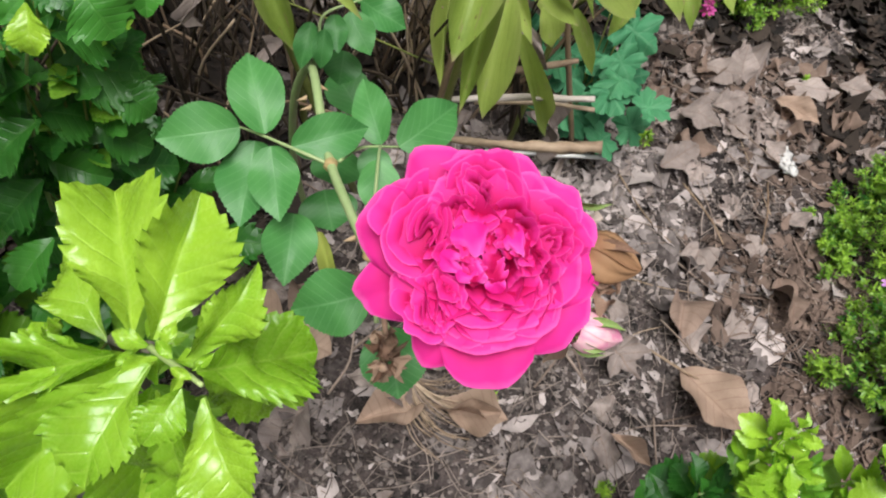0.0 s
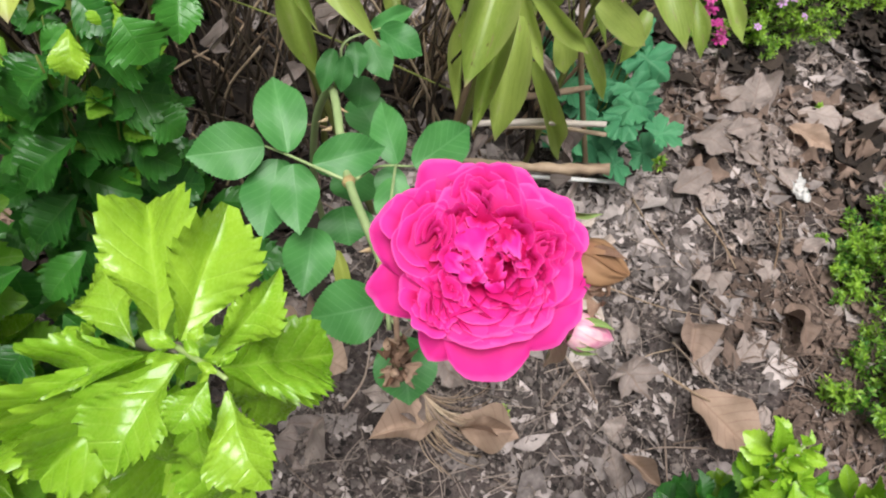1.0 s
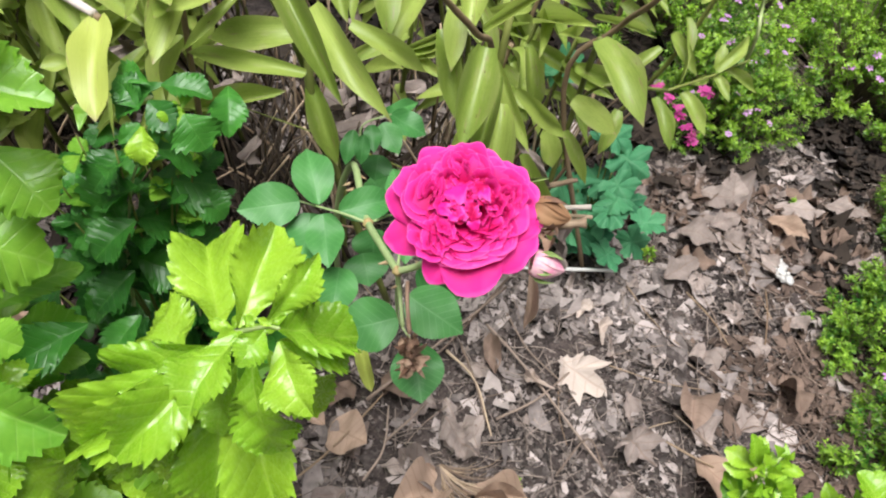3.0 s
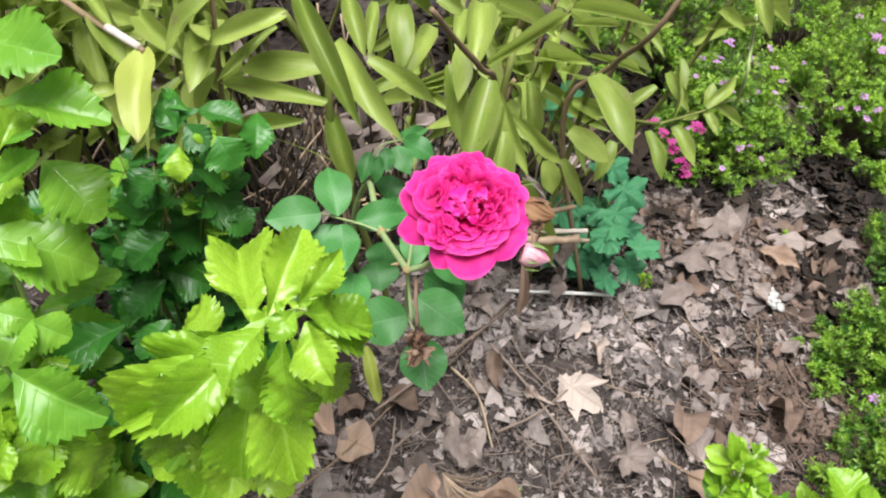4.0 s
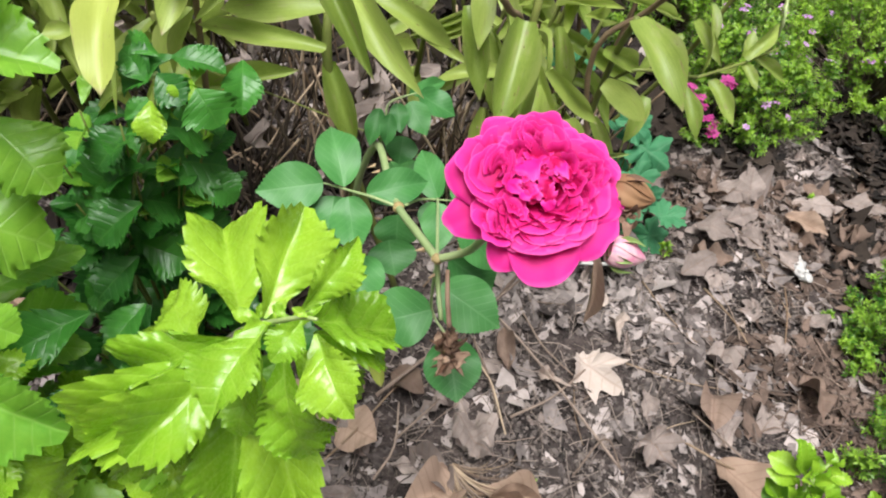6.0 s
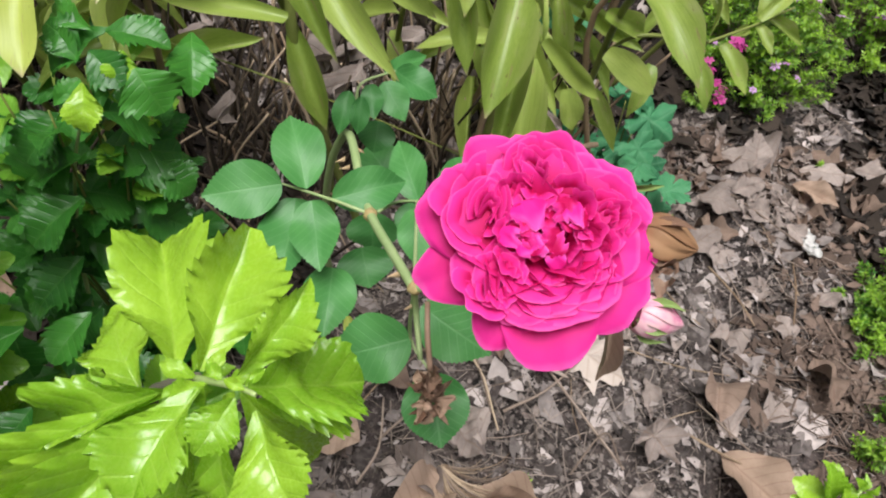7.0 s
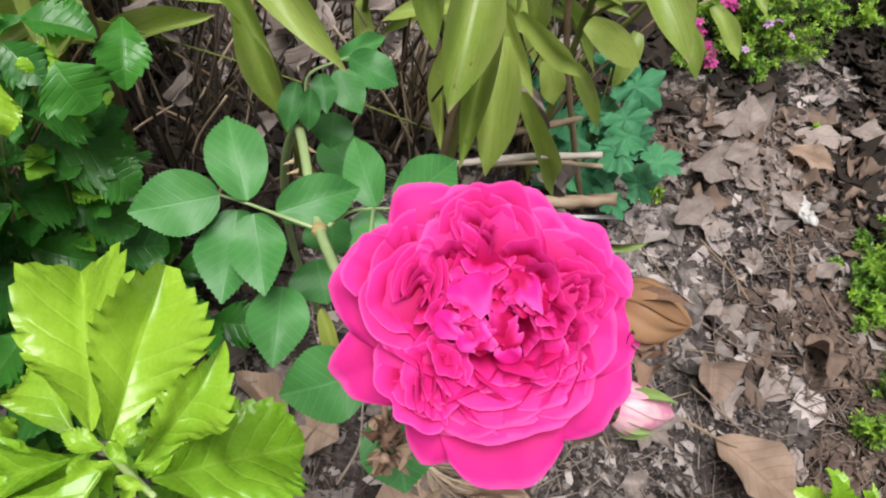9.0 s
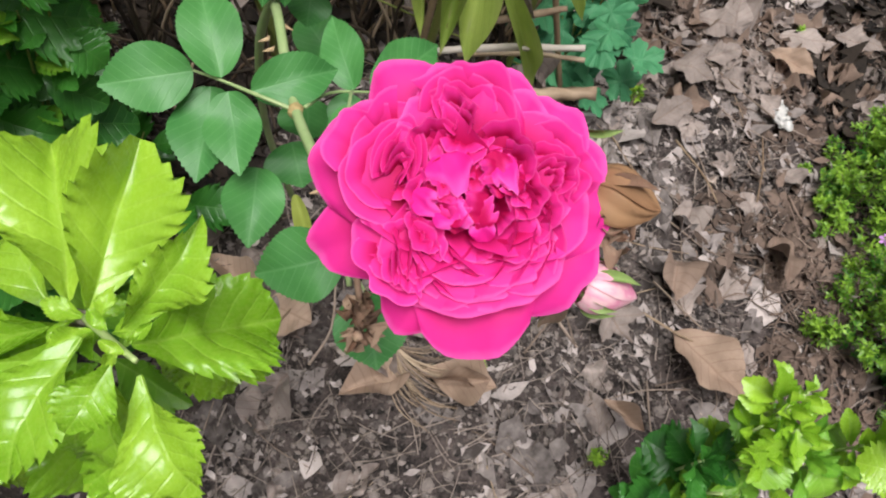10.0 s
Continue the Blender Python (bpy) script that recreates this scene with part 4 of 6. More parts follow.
lime = shrub("lime_shrub", "lime-green shrub shoot with glossy toothed leaves", (-0.17, 0.25, 0.0))
grown(lime, LIME_MESH, [
    (-0.085, 0.158, 0.600, -0.120, 0.262, 0.567, 0.053, 0),
    (-0.066, 0.144, 0.629, -0.050, 0.218, 0.654, 0.042, 8),
    (-0.039, 0.121, 0.672, -0.008, 0.153, 0.703, 0.022, 25),
    (-0.033, 0.112, 0.679, 0.019, 0.141, 0.631, 0.040, -8),
    (-0.135, 0.195, 0.480, -0.185, 0.286, 0.469, 0.050, -10),
    (-0.089, 0.146, 0.599, -0.180, 0.190, 0.470, 0.040, 8),
    (-0.088, 0.150, 0.575, -0.200, 0.124, 0.478, 0.044, 5),
    (-0.059, 0.123, 0.652, -0.084, 0.068, 0.640, 0.036, 12),
    (-0.035, 0.100, 0.694, -0.048, 0.078, 0.687, 0.020, 0),
    (-0.027, 0.100, 0.682, -0.005, 0.058, 0.668, 0.030, 10),
    (-0.046, 0.098, 0.661, -0.030, 0.062, 0.596, 0.041, 0),
], 11)
grown(lime, LIME_MESH, [
    (-0.070, 0.130, 0.585, -0.037, 0.068, 0.505, 0.048, 0),
    (-0.120, 0.165, 0.500, -0.190, 0.103, 0.436, 0.042, 0),
    (-0.112, 0.150, 0.500, -0.140, 0.106, 0.431, 0.040, 0),
    (-0.090, 0.140, 0.540, -0.092, 0.092, 0.460, 0.046, 0),
    (-0.031, 0.114, 0.662, 0.017, 0.142, 0.609, 0.030, 0),
    (-0.100, 0.150, 0.555, -0.192, 0.118, 0.490, 0.042, 0),
    (-0.092, 0.147, 0.595, -0.169, 0.161, 0.504, 0.044, 0),
    (-0.065, 0.121, 0.620, -0.077, 0.090, 0.572, 0.032, 0),
    (-0.088, 0.142, 0.590, -0.150, 0.085, 0.545, 0.044, 8),
], 12)
grown(lime, LIME_MESH, [
    (-0.140, 0.170, 0.440, -0.197, 0.123, 0.371, 0.050, 0),
    (-0.050, 0.150, 0.590, -0.001, 0.139, 0.522, 0.042, 0),
    (-0.110, 0.155, 0.450, -0.110, 0.090, 0.400, 0.050, 0),
    (-0.090, 0.140, 0.470, -0.050, 0.085, 0.430, 0.050, 0),
    (-0.130, 0.170, 0.400, -0.150, 0.110, 0.350, 0.050, 0),
    (-0.150, 0.200, 0.400, -0.215, 0.160, 0.360, 0.050, 0),
], 17)
limb(lime, "stem", [(-0.17, 0.25, 0.0), (-0.17, 0.24, 0.22), (-0.135, 0.20, 0.46), (-0.095, 0.160, 0.575), (-0.067, 0.140, 0.628)], 0.006, 0.0035, GREYBARK, "grey woody stem")
limb(lime, "shoot_tip", [(-0.067, 0.140, 0.628), (-0.055, 0.128, 0.650), (-0.036, 0.110, 0.682), (-0.027, 0.102, 0.693)], 0.0020, 0.0011, LIMESTEM, "pale hairy young shoot")
dress(lime, LIME_MESH, [(-0.073, 0.147, 0.615), (-0.055, 0.130, 0.645), (-0.030, 0.105, 0.688)], 12, 0.019, 0.46, start=0.0, rise=0.25, seed=6, shrink=0.5, petiole=0.002)
dress(lime, SPRING_MESH, [(-0.17, 0.24, 0.10), (-0.16, 0.23, 0.25), (-0.14, 0.20, 0.42)], 10, 0.075, start=0.0, rise=0.1, seed=3, shrink=0.0)

left = shrub("lime_shrub", "dense yellow-green shrub with large toothed leaves", (-0.40, 0.25, 0.0))
grown(left, SPRING_MESH, [
    (-0.375, 0.279, 0.550, -0.278, 0.293, 0.500, 0.078, -25),
    (-0.310, 0.158, 0.500, -0.225, 0.134, 0.468, 0.069, 15),
    (-0.334, 0.320, 0.680, -0.235, 0.317, 0.675, 0.054, -10),
    (-0.357, 0.346, 0.730, -0.263, 0.324, 0.732, 0.059, 10),
    (-0.324, 0.339, 0.600, -0.265, 0.305, 0.560, 0.068, 0),
    (-0.306, 0.202, 0.520, -0.273, 0.200, 0.500, 0.038, 0),
    (-0.310, 0.212, 0.520, -0.320, 0.163, 0.500, 0.043, 0),
    (-0.340, 0.205, 0.530, -0.303, 0.202, 0.520, 0.032, 0),
], 13)
grown(left, LIME_MESH, [
    (-0.329, 0.145, 0.470, -0.329, 0.108, 0.440, 0.040, 0),
    (-0.302, 0.140, 0.450, -0.290, 0.096, 0.400, 0.046, 0),
    (-0.285, 0.135, 0.430, -0.246, 0.118, 0.360, 0.057, 0),
    (-0.357, 0.353, 0.600, -0.367, 0.294, 0.560, 0.051, 0),
    (-0.331, 0.176, 0.550, -0.343, 0.138, 0.550, 0.049, 0),
    (-0.336, 0.137, 0.500, -0.336, 0.064, 0.450, 0.061, 0),
    (-0.355, 0.327, 0.570, -0.353, 0.295, 0.520, 0.046, 0),
    (-0.368, 0.245, 0.530, -0.400, 0.259, 0.560, 0.060, 0),
    (-0.337, 0.296, 0.640, -0.327, 0.379, 0.660, 0.032, 0),
], 14)
for n, (x, y, top) in enumerate(((-0.36, 0.30, 0.68), (-0.36, 0.20, 0.54), (-0.44, 0.28, 0.6), (-0.33, 0.12, 0.44), (-0.42, 0.38, 0.66), (-0.46, 0.20, 0.50), (-0.30, 0.07, 0.36), (-0.40, 0.10, 0.42), (-0.50, 0.36, 0.58), (-0.28, 0.02, 0.30), (-0.37, 0.26, 0.42))):
    way = [(-0.40 + 0.01 * n, 0.25, 0.0), (0.5 * (x - 0.38), 0.5 * (y + 0.25), top * 0.5), (x, y, top)]
    limb(left, "stem", way, 0.005, 0.002, LIMESTEM, "slender pale green stem")
    dress(left, (SPRING_MESH, LIME_MESH)[n % 2], way, 14, 0.095, 0.52, start=0.35, rise=0.3, seed=30 + n, shrink=0.5)

dark = shrub("green_shrub", "dark green shrub with glossy toothed leaves", (-0.27, 0.52, 0.0))
grown(dark, DEEP_MESH, [
    (-0.210, 0.494, 0.565, -0.264, 0.468, 0.530, 0.039, 15),
    (-0.216, 0.491, 0.565, -0.161, 0.483, 0.560, 0.034, -10),
    (-0.225, 0.470, 0.560, -0.197, 0.451, 0.540, 0.033, 0),
    (-0.234, 0.476, 0.555, -0.264, 0.490, 0.570, 0.034, 0),
    (-0.224, 0.485, 0.570, -0.275, 0.521, 0.560, 0.027, 0),
    (-0.152, 0.518, 0.550, -0.146, 0.467, 0.520, 0.035, 0),
], 15)
grown(dark, LIME_MESH, [
    (-0.228, 0.446, 0.545, -0.224, 0.418, 0.515, 0.029, 0),
    (-0.199, 0.474, 0.560, -0.199, 0.453, 0.540, 0.027, 0),
], 18)
grown(dark, DEEP_MESH, [
    (-0.279, 0.450, 0.396, -0.329, 0.415, 0.366, 0.059, 0),
    (-0.293, 0.436, 0.307, -0.333, 0.378, 0.277, 0.064, 0),
    (-0.263, 0.453, 0.458, -0.311, 0.425, 0.428, 0.060, 0),
    (-0.314, 0.440, 0.343, -0.355, 0.411, 0.313, 0.054, 0),
    (-0.289, 0.422, 0.250, -0.328, 0.388, 0.220, 0.060, 0),
    (-0.290, 0.441, 0.329, -0.226, 0.473, 0.299, 0.054, 0),
    (-0.295, 0.431, 0.285, -0.227, 0.469, 0.255, 0.048, 0),
    (-0.274, 0.451, 0.398, -0.223, 0.467, 0.368, 0.060, 0),
    (-0.237, 0.456, 0.458, -0.174, 0.483, 0.428, 0.064, 0),
], 22)
grown(dark, DEEP_MESH, [
    (-0.227, 0.453, 0.506, -0.184, 0.480, 0.476, 0.055, 0),
    (-0.182, 0.447, 0.564, -0.160, 0.429, 0.534, 0.052, 0),
    (-0.195, 0.462, 0.434, -0.160, 0.454, 0.404, 0.040, 0),
    (-0.214, 0.447, 0.319, -0.159, 0.471, 0.289, 0.049, 0),
    (-0.222, 0.455, 0.378, -0.172, 0.452, 0.348, 0.047, 0),
    (-0.189, 0.462, 0.416, -0.176, 0.519, 0.386, 0.040, 0),
    (-0.288, 0.445, 0.356, -0.264, 0.450, 0.326, 0.047, 0),
    (-0.264, 0.449, 0.497, -0.289, 0.423, 0.467, 0.048, 0),
], 23)
grown(dark, DEEP_MESH, [
    (-0.251, 0.416, 0.430, -0.294, 0.380, 0.400, 0.054, 0),
    (-0.263, 0.398, 0.360, -0.300, 0.357, 0.330, 0.054, 0),
    (-0.245, 0.431, 0.470, -0.290, 0.429, 0.440, 0.047, 0),
    (-0.261, 0.388, 0.280, -0.293, 0.364, 0.250, 0.055, 0),
    (-0.217, 0.464, 0.520, -0.262, 0.462, 0.490, 0.040, 0),
    (-0.256, 0.453, 0.500, -0.288, 0.433, 0.470, 0.046, 0),
], 25)
grown(dark, DEEP_MESH, [
    (-0.273, 0.293, 0.400, -0.348, 0.248, 0.375, 0.048, 0),
    (-0.239, 0.335, 0.360, -0.269, 0.292, 0.335, 0.045, 0),
    (-0.274, 0.376, 0.340, -0.321, 0.367, 0.315, 0.047, 0),
    (-0.275, 0.436, 0.340, -0.215, 0.432, 0.315, 0.051, 0),
    (-0.287, 0.437, 0.360, -0.333, 0.412, 0.335, 0.056, 0),
    (-0.271, 0.473, 0.380, -0.216, 0.459, 0.355, 0.055, 0),
    (-0.271, 0.246, 0.340, -0.294, 0.213, 0.315, 0.046, 0),
    (-0.262, 0.287, 0.310, -0.232, 0.276, 0.285, 0.042, 0),
    (-0.354, 0.372, 0.300, -0.417, 0.427, 0.275, 0.052, 0),
    (-0.341, 0.351, 0.280, -0.317, 0.316, 0.255, 0.050, 0),
], 26)
limb(dark, "stem", [(-0.315, 0.44, 0.0), (-0.307, 0.429, 0.15), (-0.296, 0.443, 0.29), (-0.280, 0.453, 0.38), (-0.261, 0.453, 0.45), (-0.228, 0.448, 0.53)], 0.0030, 0.0014, LIMESTEM, "slender pale green stem")
for n, (x, y, top) in enumerate(((-0.303, 0.452, 0.52), (-0.259, 0.436, 0.52), (-0.228, 0.461, 0.55), (-0.192, 0.466, 0.55), (-0.332, 0.432, 0.48), (-0.185, 0.470, 0.50), (-0.216, 0.458, 0.46), (-0.301, 0.460, 0.44), (-0.320, 0.416, 0.42))):
    way = [(-0.28, 0.46, 0.05), (0.5 * x - 0.14, 0.5 * y + 0.235, top * 0.6), (x, y, top)]
    limb(dark, "stem", way, 0.0026, 0.0010, GREENCANE, "thin green stem")
    dress(dark, SPRING_MESH if n % 3 == 0 else DEEP_MESH, way, 7, 0.054, 0.62, start=0.66, rise=0.3, seed=250 + n, shrink=0.35, petiole=0.006)
for n in range(13):
    x, y = -0.14 - 0.34 * ((n * 0.618) % 1), 0.44 + 0.22 * ((n * 0.414 + 0.2) % 1)
    top = 0.14 + 0.22 * ((n * 0.732 + 0.1) % 1) + 0.5 * max(0.0, y - 0.52)
    if x > -0.20:
        top *= 0.75
    way = [(-0.27 + 0.006 * n - 0.07, 0.56 - 0.004 * n, 0.0), (0.5 * x - 0.5 * 0.25, 0.6 * y + 0.4 * 0.5, top * 0.55), (x, y, top)]
    limb(dark, "stem", way, 0.003, 0.0012, LIMESTEM if n % 5 == 2 else GREENCANE, "thin green stem")
    dress(dark, DEEP_MESH, way, 6, 0.075, 0.70, start=0.4, rise=0.1, seed=50 + n, shrink=0.1)
for n, (x, y, top) in enumerate(((-0.34, 0.44, 0.16), (-0.28, 0.36, 0.20), (-0.36, 0.36, 0.26), (-0.24, 0.28, 0.18), (-0.32, 0.28, 0.22), (-0.22, 0.40, 0.14), (-0.42, 0.46, 0.24), (-0.26, 0.20, 0.18), (-0.18, 0.32, 0.14), (-0.34, 0.18, 0.20))):
    way = [(-0.27, 0.46 - 0.02 * n, 0.0), (0.5 * x - 0.13, 0.5 * y + 0.2, top * 0.5), (x, y, top)]
    limb(dark, "stem", way, 0.003, 0.0012, GREENCANE, "thin green stem")
    dress(dark, DEEP_MESH if n % 4 else SPRING_MESH, way, 7, 0.070, 0.64, start=0.35, rise=0.1, seed=150 + n, shrink=0.2)

def rosette(parent, meshes, centre, count, length, seed, ratio=0.44):
    """A tight whorl of young leaves, upright at its heart and spreading below."""
    r = random.Random(seed)
    rows = []
    for k in range(count):
        f = (k + 0.5) / count
        a, up = 2.4 * k + r.uniform(-0.3, 0.3), 1.25 - 1.25 * f
        long = length * (0.6 + 0.5 * f) * r.uniform(0.85, 1.15)
        b = Vector(centre) - Vector((0, 0, 0.022 * f))
        d = Vector((math.cos(a) * math.cos(up), math.sin(a) * math.cos(up), math.sin(up)))
        b, e = b + d * 0.003, b + d * long
        rows.append((*b, *e, long * ratio, r.uniform(-15, 15)))
    grown(parent, meshes, rows, seed)


low = shrub("lime_shrub", "low bright green shrub with toothed leaves", (0.44, 0.13, 0.0))
grown(low, LOW_MESH, [
    (0.407, 0.153, 0.420, 0.396, 0.172, 0.450, 0.018, 0),
    (0.405, 0.151, 0.420, 0.380, 0.170, 0.420, 0.020, 0),
    (0.417, 0.126, 0.410, 0.386, 0.113, 0.380, 0.030, 0),
    (0.418, 0.128, 0.420, 0.420, 0.107, 0.410, 0.018, 0),
    (0.518, 0.102, 0.420, 0.497, 0.142, 0.440, 0.050, 0),
    (0.510, 0.093, 0.420, 0.480, 0.105, 0.400, 0.038, 0),
    (0.521, 0.093, 0.420, 0.547, 0.129, 0.430, 0.040, 0),
], 16)
grown(low, SPRING_MESH, [
    (0.413, 0.139, 0.390, 0.386, 0.150, 0.380, 0.034, 0),
    (0.464, 0.131, 0.360, 0.536, 0.151, 0.340, 0.034, 0),
    (0.424, 0.122, 0.380, 0.411, 0.090, 0.360, 0.037, 0),
    (0.456, 0.108, 0.380, 0.474, 0.080, 0.360, 0.038, 0),
    (0.434, 0.125, 0.330, 0.416, 0.150, 0.340, 0.033, 0),
    (0.414, 0.119, 0.280, 0.413, 0.165, 0.290, 0.038, 0),
    (0.430, 0.114, 0.300, 0.417, 0.157, 0.310, 0.035, 0),
], 24)
grown(low, DEEP_MESH, [
    (0.411, 0.123, 0.250, 0.371, 0.154, 0.240, 0.055, 0),
    (0.403, 0.118, 0.270, 0.385, 0.156, 0.270, 0.042, 0),
    (0.386, 0.116, 0.240, 0.358, 0.130, 0.220, 0.050, 0),
    (0.390, 0.100, 0.240, 0.350, 0.095, 0.220, 0.050, 0),
    (0.450, 0.178, 0.300, 0.481, 0.173, 0.300, 0.022, 0),
], 19)
for n, (centre, count, length, meshes) in enumerate((
        ((0.411, 0.146, 0.432), 10, 0.030, LOW_MESH), ((0.424, 0.154, 0.438), 7, 0.028, LOW_MESH), ((0.399, 0.134, 0.405), 8, 0.028, LOW_MESH),
        ((0.428, 0.130, 0.412), 9, 0.032, LOW_MESH), ((0.412, 0.116, 0.390), 9, 0.034, LOW_MESH), ((0.448, 0.112, 0.385), 10, 0.042, SPRING_MESH),
        ((0.470, 0.132, 0.350), 9, 0.042, SPRING_MESH), ((0.382, 0.118, 0.330), 9, 0.046, DEEP_MESH), ((0.500, 0.120, 0.390), 9, 0.042, LOW_MESH))):
    limb(low, "stem", [(0.44, 0.13, 0.0), (0.5 * (centre[0] + 0.44), 0.5 * (centre[1] + 0.13), centre[2] * 0.5), centre], 0.003, 0.0012, LIMESTEM, "thin pale green stem")
    rosette(low, meshes, centre, count, length, 400 + n)
for n, (x, y, top, count, size) in enumerate(((0.410, 0.142, 0.430, 26, 0.027), (0.470, 0.105, 0.385, 20, 0.032), (0.36, 0.08, 0.24, 11, 0.050), (0.40, 0.09, 0.32, 13, 0.044), (0.52, 0.095, 0.42, 13, 0.040), (0.44, 0.06, 0.34, 12, 0.044), (0.43, 0.125, 0.36, 18, 0.040), (0.40, 0.12, 0.33, 14, 0.042))):
    way = [(0.44, 0.13, 0.0), (0.5 * (x + 0.44), 0.5 * (y + 0.13), top * 0.5), (x, y, top)]
    limb(low, "stem", way, 0.0035, 0.0015, LIMESTEM, "thin pale green stem")
    dress(low, (LOW_MESH, SPRING_MESH, DEEP_MESH, SPRING_MESH, LOW_MESH, LOW_MESH, SPRING_MESH, DEEP_MESH)[n], way, count, size, 0.60, start=0.5, rise=0.55, seed=70 + n, shrink=0.4, petiole=0.004)

# ---- the orchid clump: canes and strap leaves over a thicket of dry stalks ----
orchid = thing("orchid_clump", "clump of orchids with drooping olive strap leaves", "orchid", at=(0.1, 0.8, 0.0))
orch_back = Matrix.Translation(orchid.location).inverted()


def orchid_leaves(meshes, rows, seed, label=""):
    rng = random.Random(seed)
    for bx, by, bz, tx, ty, tz, width, roll in rows:
        part("leaf", rng.choice(meshes), orchid, orch_back @ leaf_pose((bx, by, bz), (tx, ty, tz), width, roll, Vector((0, -0.75, 0.66))), label)


def orchid_cane(points, radius, end, material, label="", name="cane", rough=0.06):
    back = Vector(orchid.location)
    stem(name, orchid, [Vector(p) - back for p in points], radius, end, material, label, rough=rough, sides=9)


orchid_leaves(YELLOW_MESH, [
    (-0.291, 0.557, 0.600, -0.272, 0.441, 0.550, 0.042, 0),
], 1, "yellowing leaf with brown specks")
orchid_leaves(OLIVE_MESH, [
    (-0.377, 0.658, 0.600, -0.314, 0.553, 0.570, 0.033, 0),
    (-0.222, 0.644, 0.600, -0.239, 0.540, 0.555, 0.041, 0),
    (-0.119, 0.569, 0.660, -0.214, 0.546, 0.620, 0.027, 0),
    (-0.134, 0.588, 0.630, -0.201, 0.531, 0.580, 0.012, 0),
    (-0.334, 0.670, 0.580, -0.251, 0.598, 0.560, 0.030, 0),
    (-0.069, 0.559, 0.600, -0.184, 0.578, 0.570, 0.037, 0),
    (-0.066, 0.524, 0.570, -0.215, 0.590, 0.540, 0.023, 0),
    (-0.439, 0.764, 0.500, -0.441, 0.679, 0.470, 0.032, 0),
    (-0.311, 0.500, 0.580, -0.334, 0.486, 0.580, 0.019, 0),
], 2)
orchid_leaves(OLIVE_MESH, [
    (-0.083, 0.454, 0.740, -0.010, 0.354, 0.662, 0.025, 0),
    (-0.050, 0.482, 0.680, 0.032, 0.377, 0.632, 0.030, 10),
    (-0.017, 0.520, 0.640, 0.066, 0.516, 0.590, 0.023, 0),
    (-0.051, 0.618, 0.660, -0.022, 0.552, 0.620, 0.025, 0),
    (0.017, 0.617, 0.660, 0.022, 0.543, 0.607, 0.031, 0),
    (0.059, 0.681, 0.600, 0.027, 0.570, 0.580, 0.027, 0),
    (-0.068, 0.571, 0.520, -0.032, 0.519, 0.440, 0.031, 0),
    (-0.018, 0.618, 0.660, -0.017, 0.549, 0.620, 0.017, 0),
    (0.093, 0.649, 0.640, 0.052, 0.660, 0.660, 0.021, 0),
], 3)
orchid_leaves(OLIVE_MESH, [
    (0.115, 0.643, 0.660, 0.112, 0.548, 0.620, 0.038, 0),
    (0.101, 0.641, 0.600, 0.097, 0.564, 0.560, 0.030, 0),
    (0.086, 0.622, 0.580, 0.108, 0.552, 0.500, 0.031, 0),
    (0.115, 0.436, 0.680, 0.096, 0.360, 0.618, 0.036, 0),
    (0.137, 0.463, 0.630, 0.113, 0.370, 0.550, 0.021, 10),
    (0.148, 0.485, 0.580, 0.144, 0.408, 0.498, 0.033, 0),
    (0.147, 0.564, 0.580, 0.196, 0.500, 0.500, 0.021, 20),
    (0.174, 0.540, 0.560, 0.245, 0.531, 0.500, 0.021, 15),
    (0.263, 0.690, 0.380, 0.281, 0.669, 0.327, 0.034, 0),
    (0.118, 0.496, 0.660, 0.229, 0.621, 0.670, 0.017, 0),
    (0.160, 0.570, 0.500, 0.175, 0.544, 0.450, 0.033, 0),
], 4)
orchid_leaves(OLIVE_MESH, [
    (0.265, 0.579, 0.610, 0.311, 0.479, 0.567, 0.040, 0),
    (0.260, 0.598, 0.510, 0.326, 0.586, 0.468, 0.034, 0),
    (0.353, 0.676, 0.440, 0.332, 0.640, 0.384, 0.026, 0),
    (0.433, 0.754, 0.410, 0.459, 0.688, 0.361, 0.025, 0),
    (0.476, 0.760, 0.420, 0.513, 0.707, 0.380, 0.027, 0),
    (0.277, 0.684, 0.500, 0.337, 0.692, 0.470, 0.028, 0),
    (0.259, 0.724, 0.600, 0.333, 0.738, 0.600, 0.013, 0),
    (0.297, 0.733, 0.550, 0.410, 0.773, 0.500, 0.013, 0),
    (0.195, 0.630, 0.560, 0.216, 0.603, 0.480, 0.024, 0),
    (0.217, 0.613, 0.400, 0.298, 0.606, 0.220, 0.028, 0),
    (0.264, 0.608, 0.450, 0.307, 0.580, 0.380, 0.021, 0),
], 5)
orchid_leaves(OLIVE_MESH, [
    (0.539, 0.809, 0.430, 0.598, 0.870, 0.460, 0.021, 0),
    (0.541, 0.813, 0.420, 0.561, 0.772, 0.400, 0.019, 0),
    (0.563, 0.835, 0.420, 0.615, 0.802, 0.400, 0.019, 0),
    (0.538, 0.814, 0.430, 0.549, 0.842, 0.460, 0.019, 0),
    (0.527, 0.803, 0.420, 0.493, 0.782, 0.420, 0.015, 0),
], 6)
orchid_leaves(YELLOW_MESH, [(-0.004, 0.490, 0.120, 0.025, 0.430, 0.040, 0.022, 0)], 7, "folded yellow-green dying leaf")
orchid_cane([(0.42, 0.72, 0.0), (0.285, 0.739, 0.420), (0.326, 0.708, 0.550), (0.343, 0.610, 0.680), (0.44, 0.72, 0.85)], 0.0045, 0.0035, CANE, "brown jointed cane")
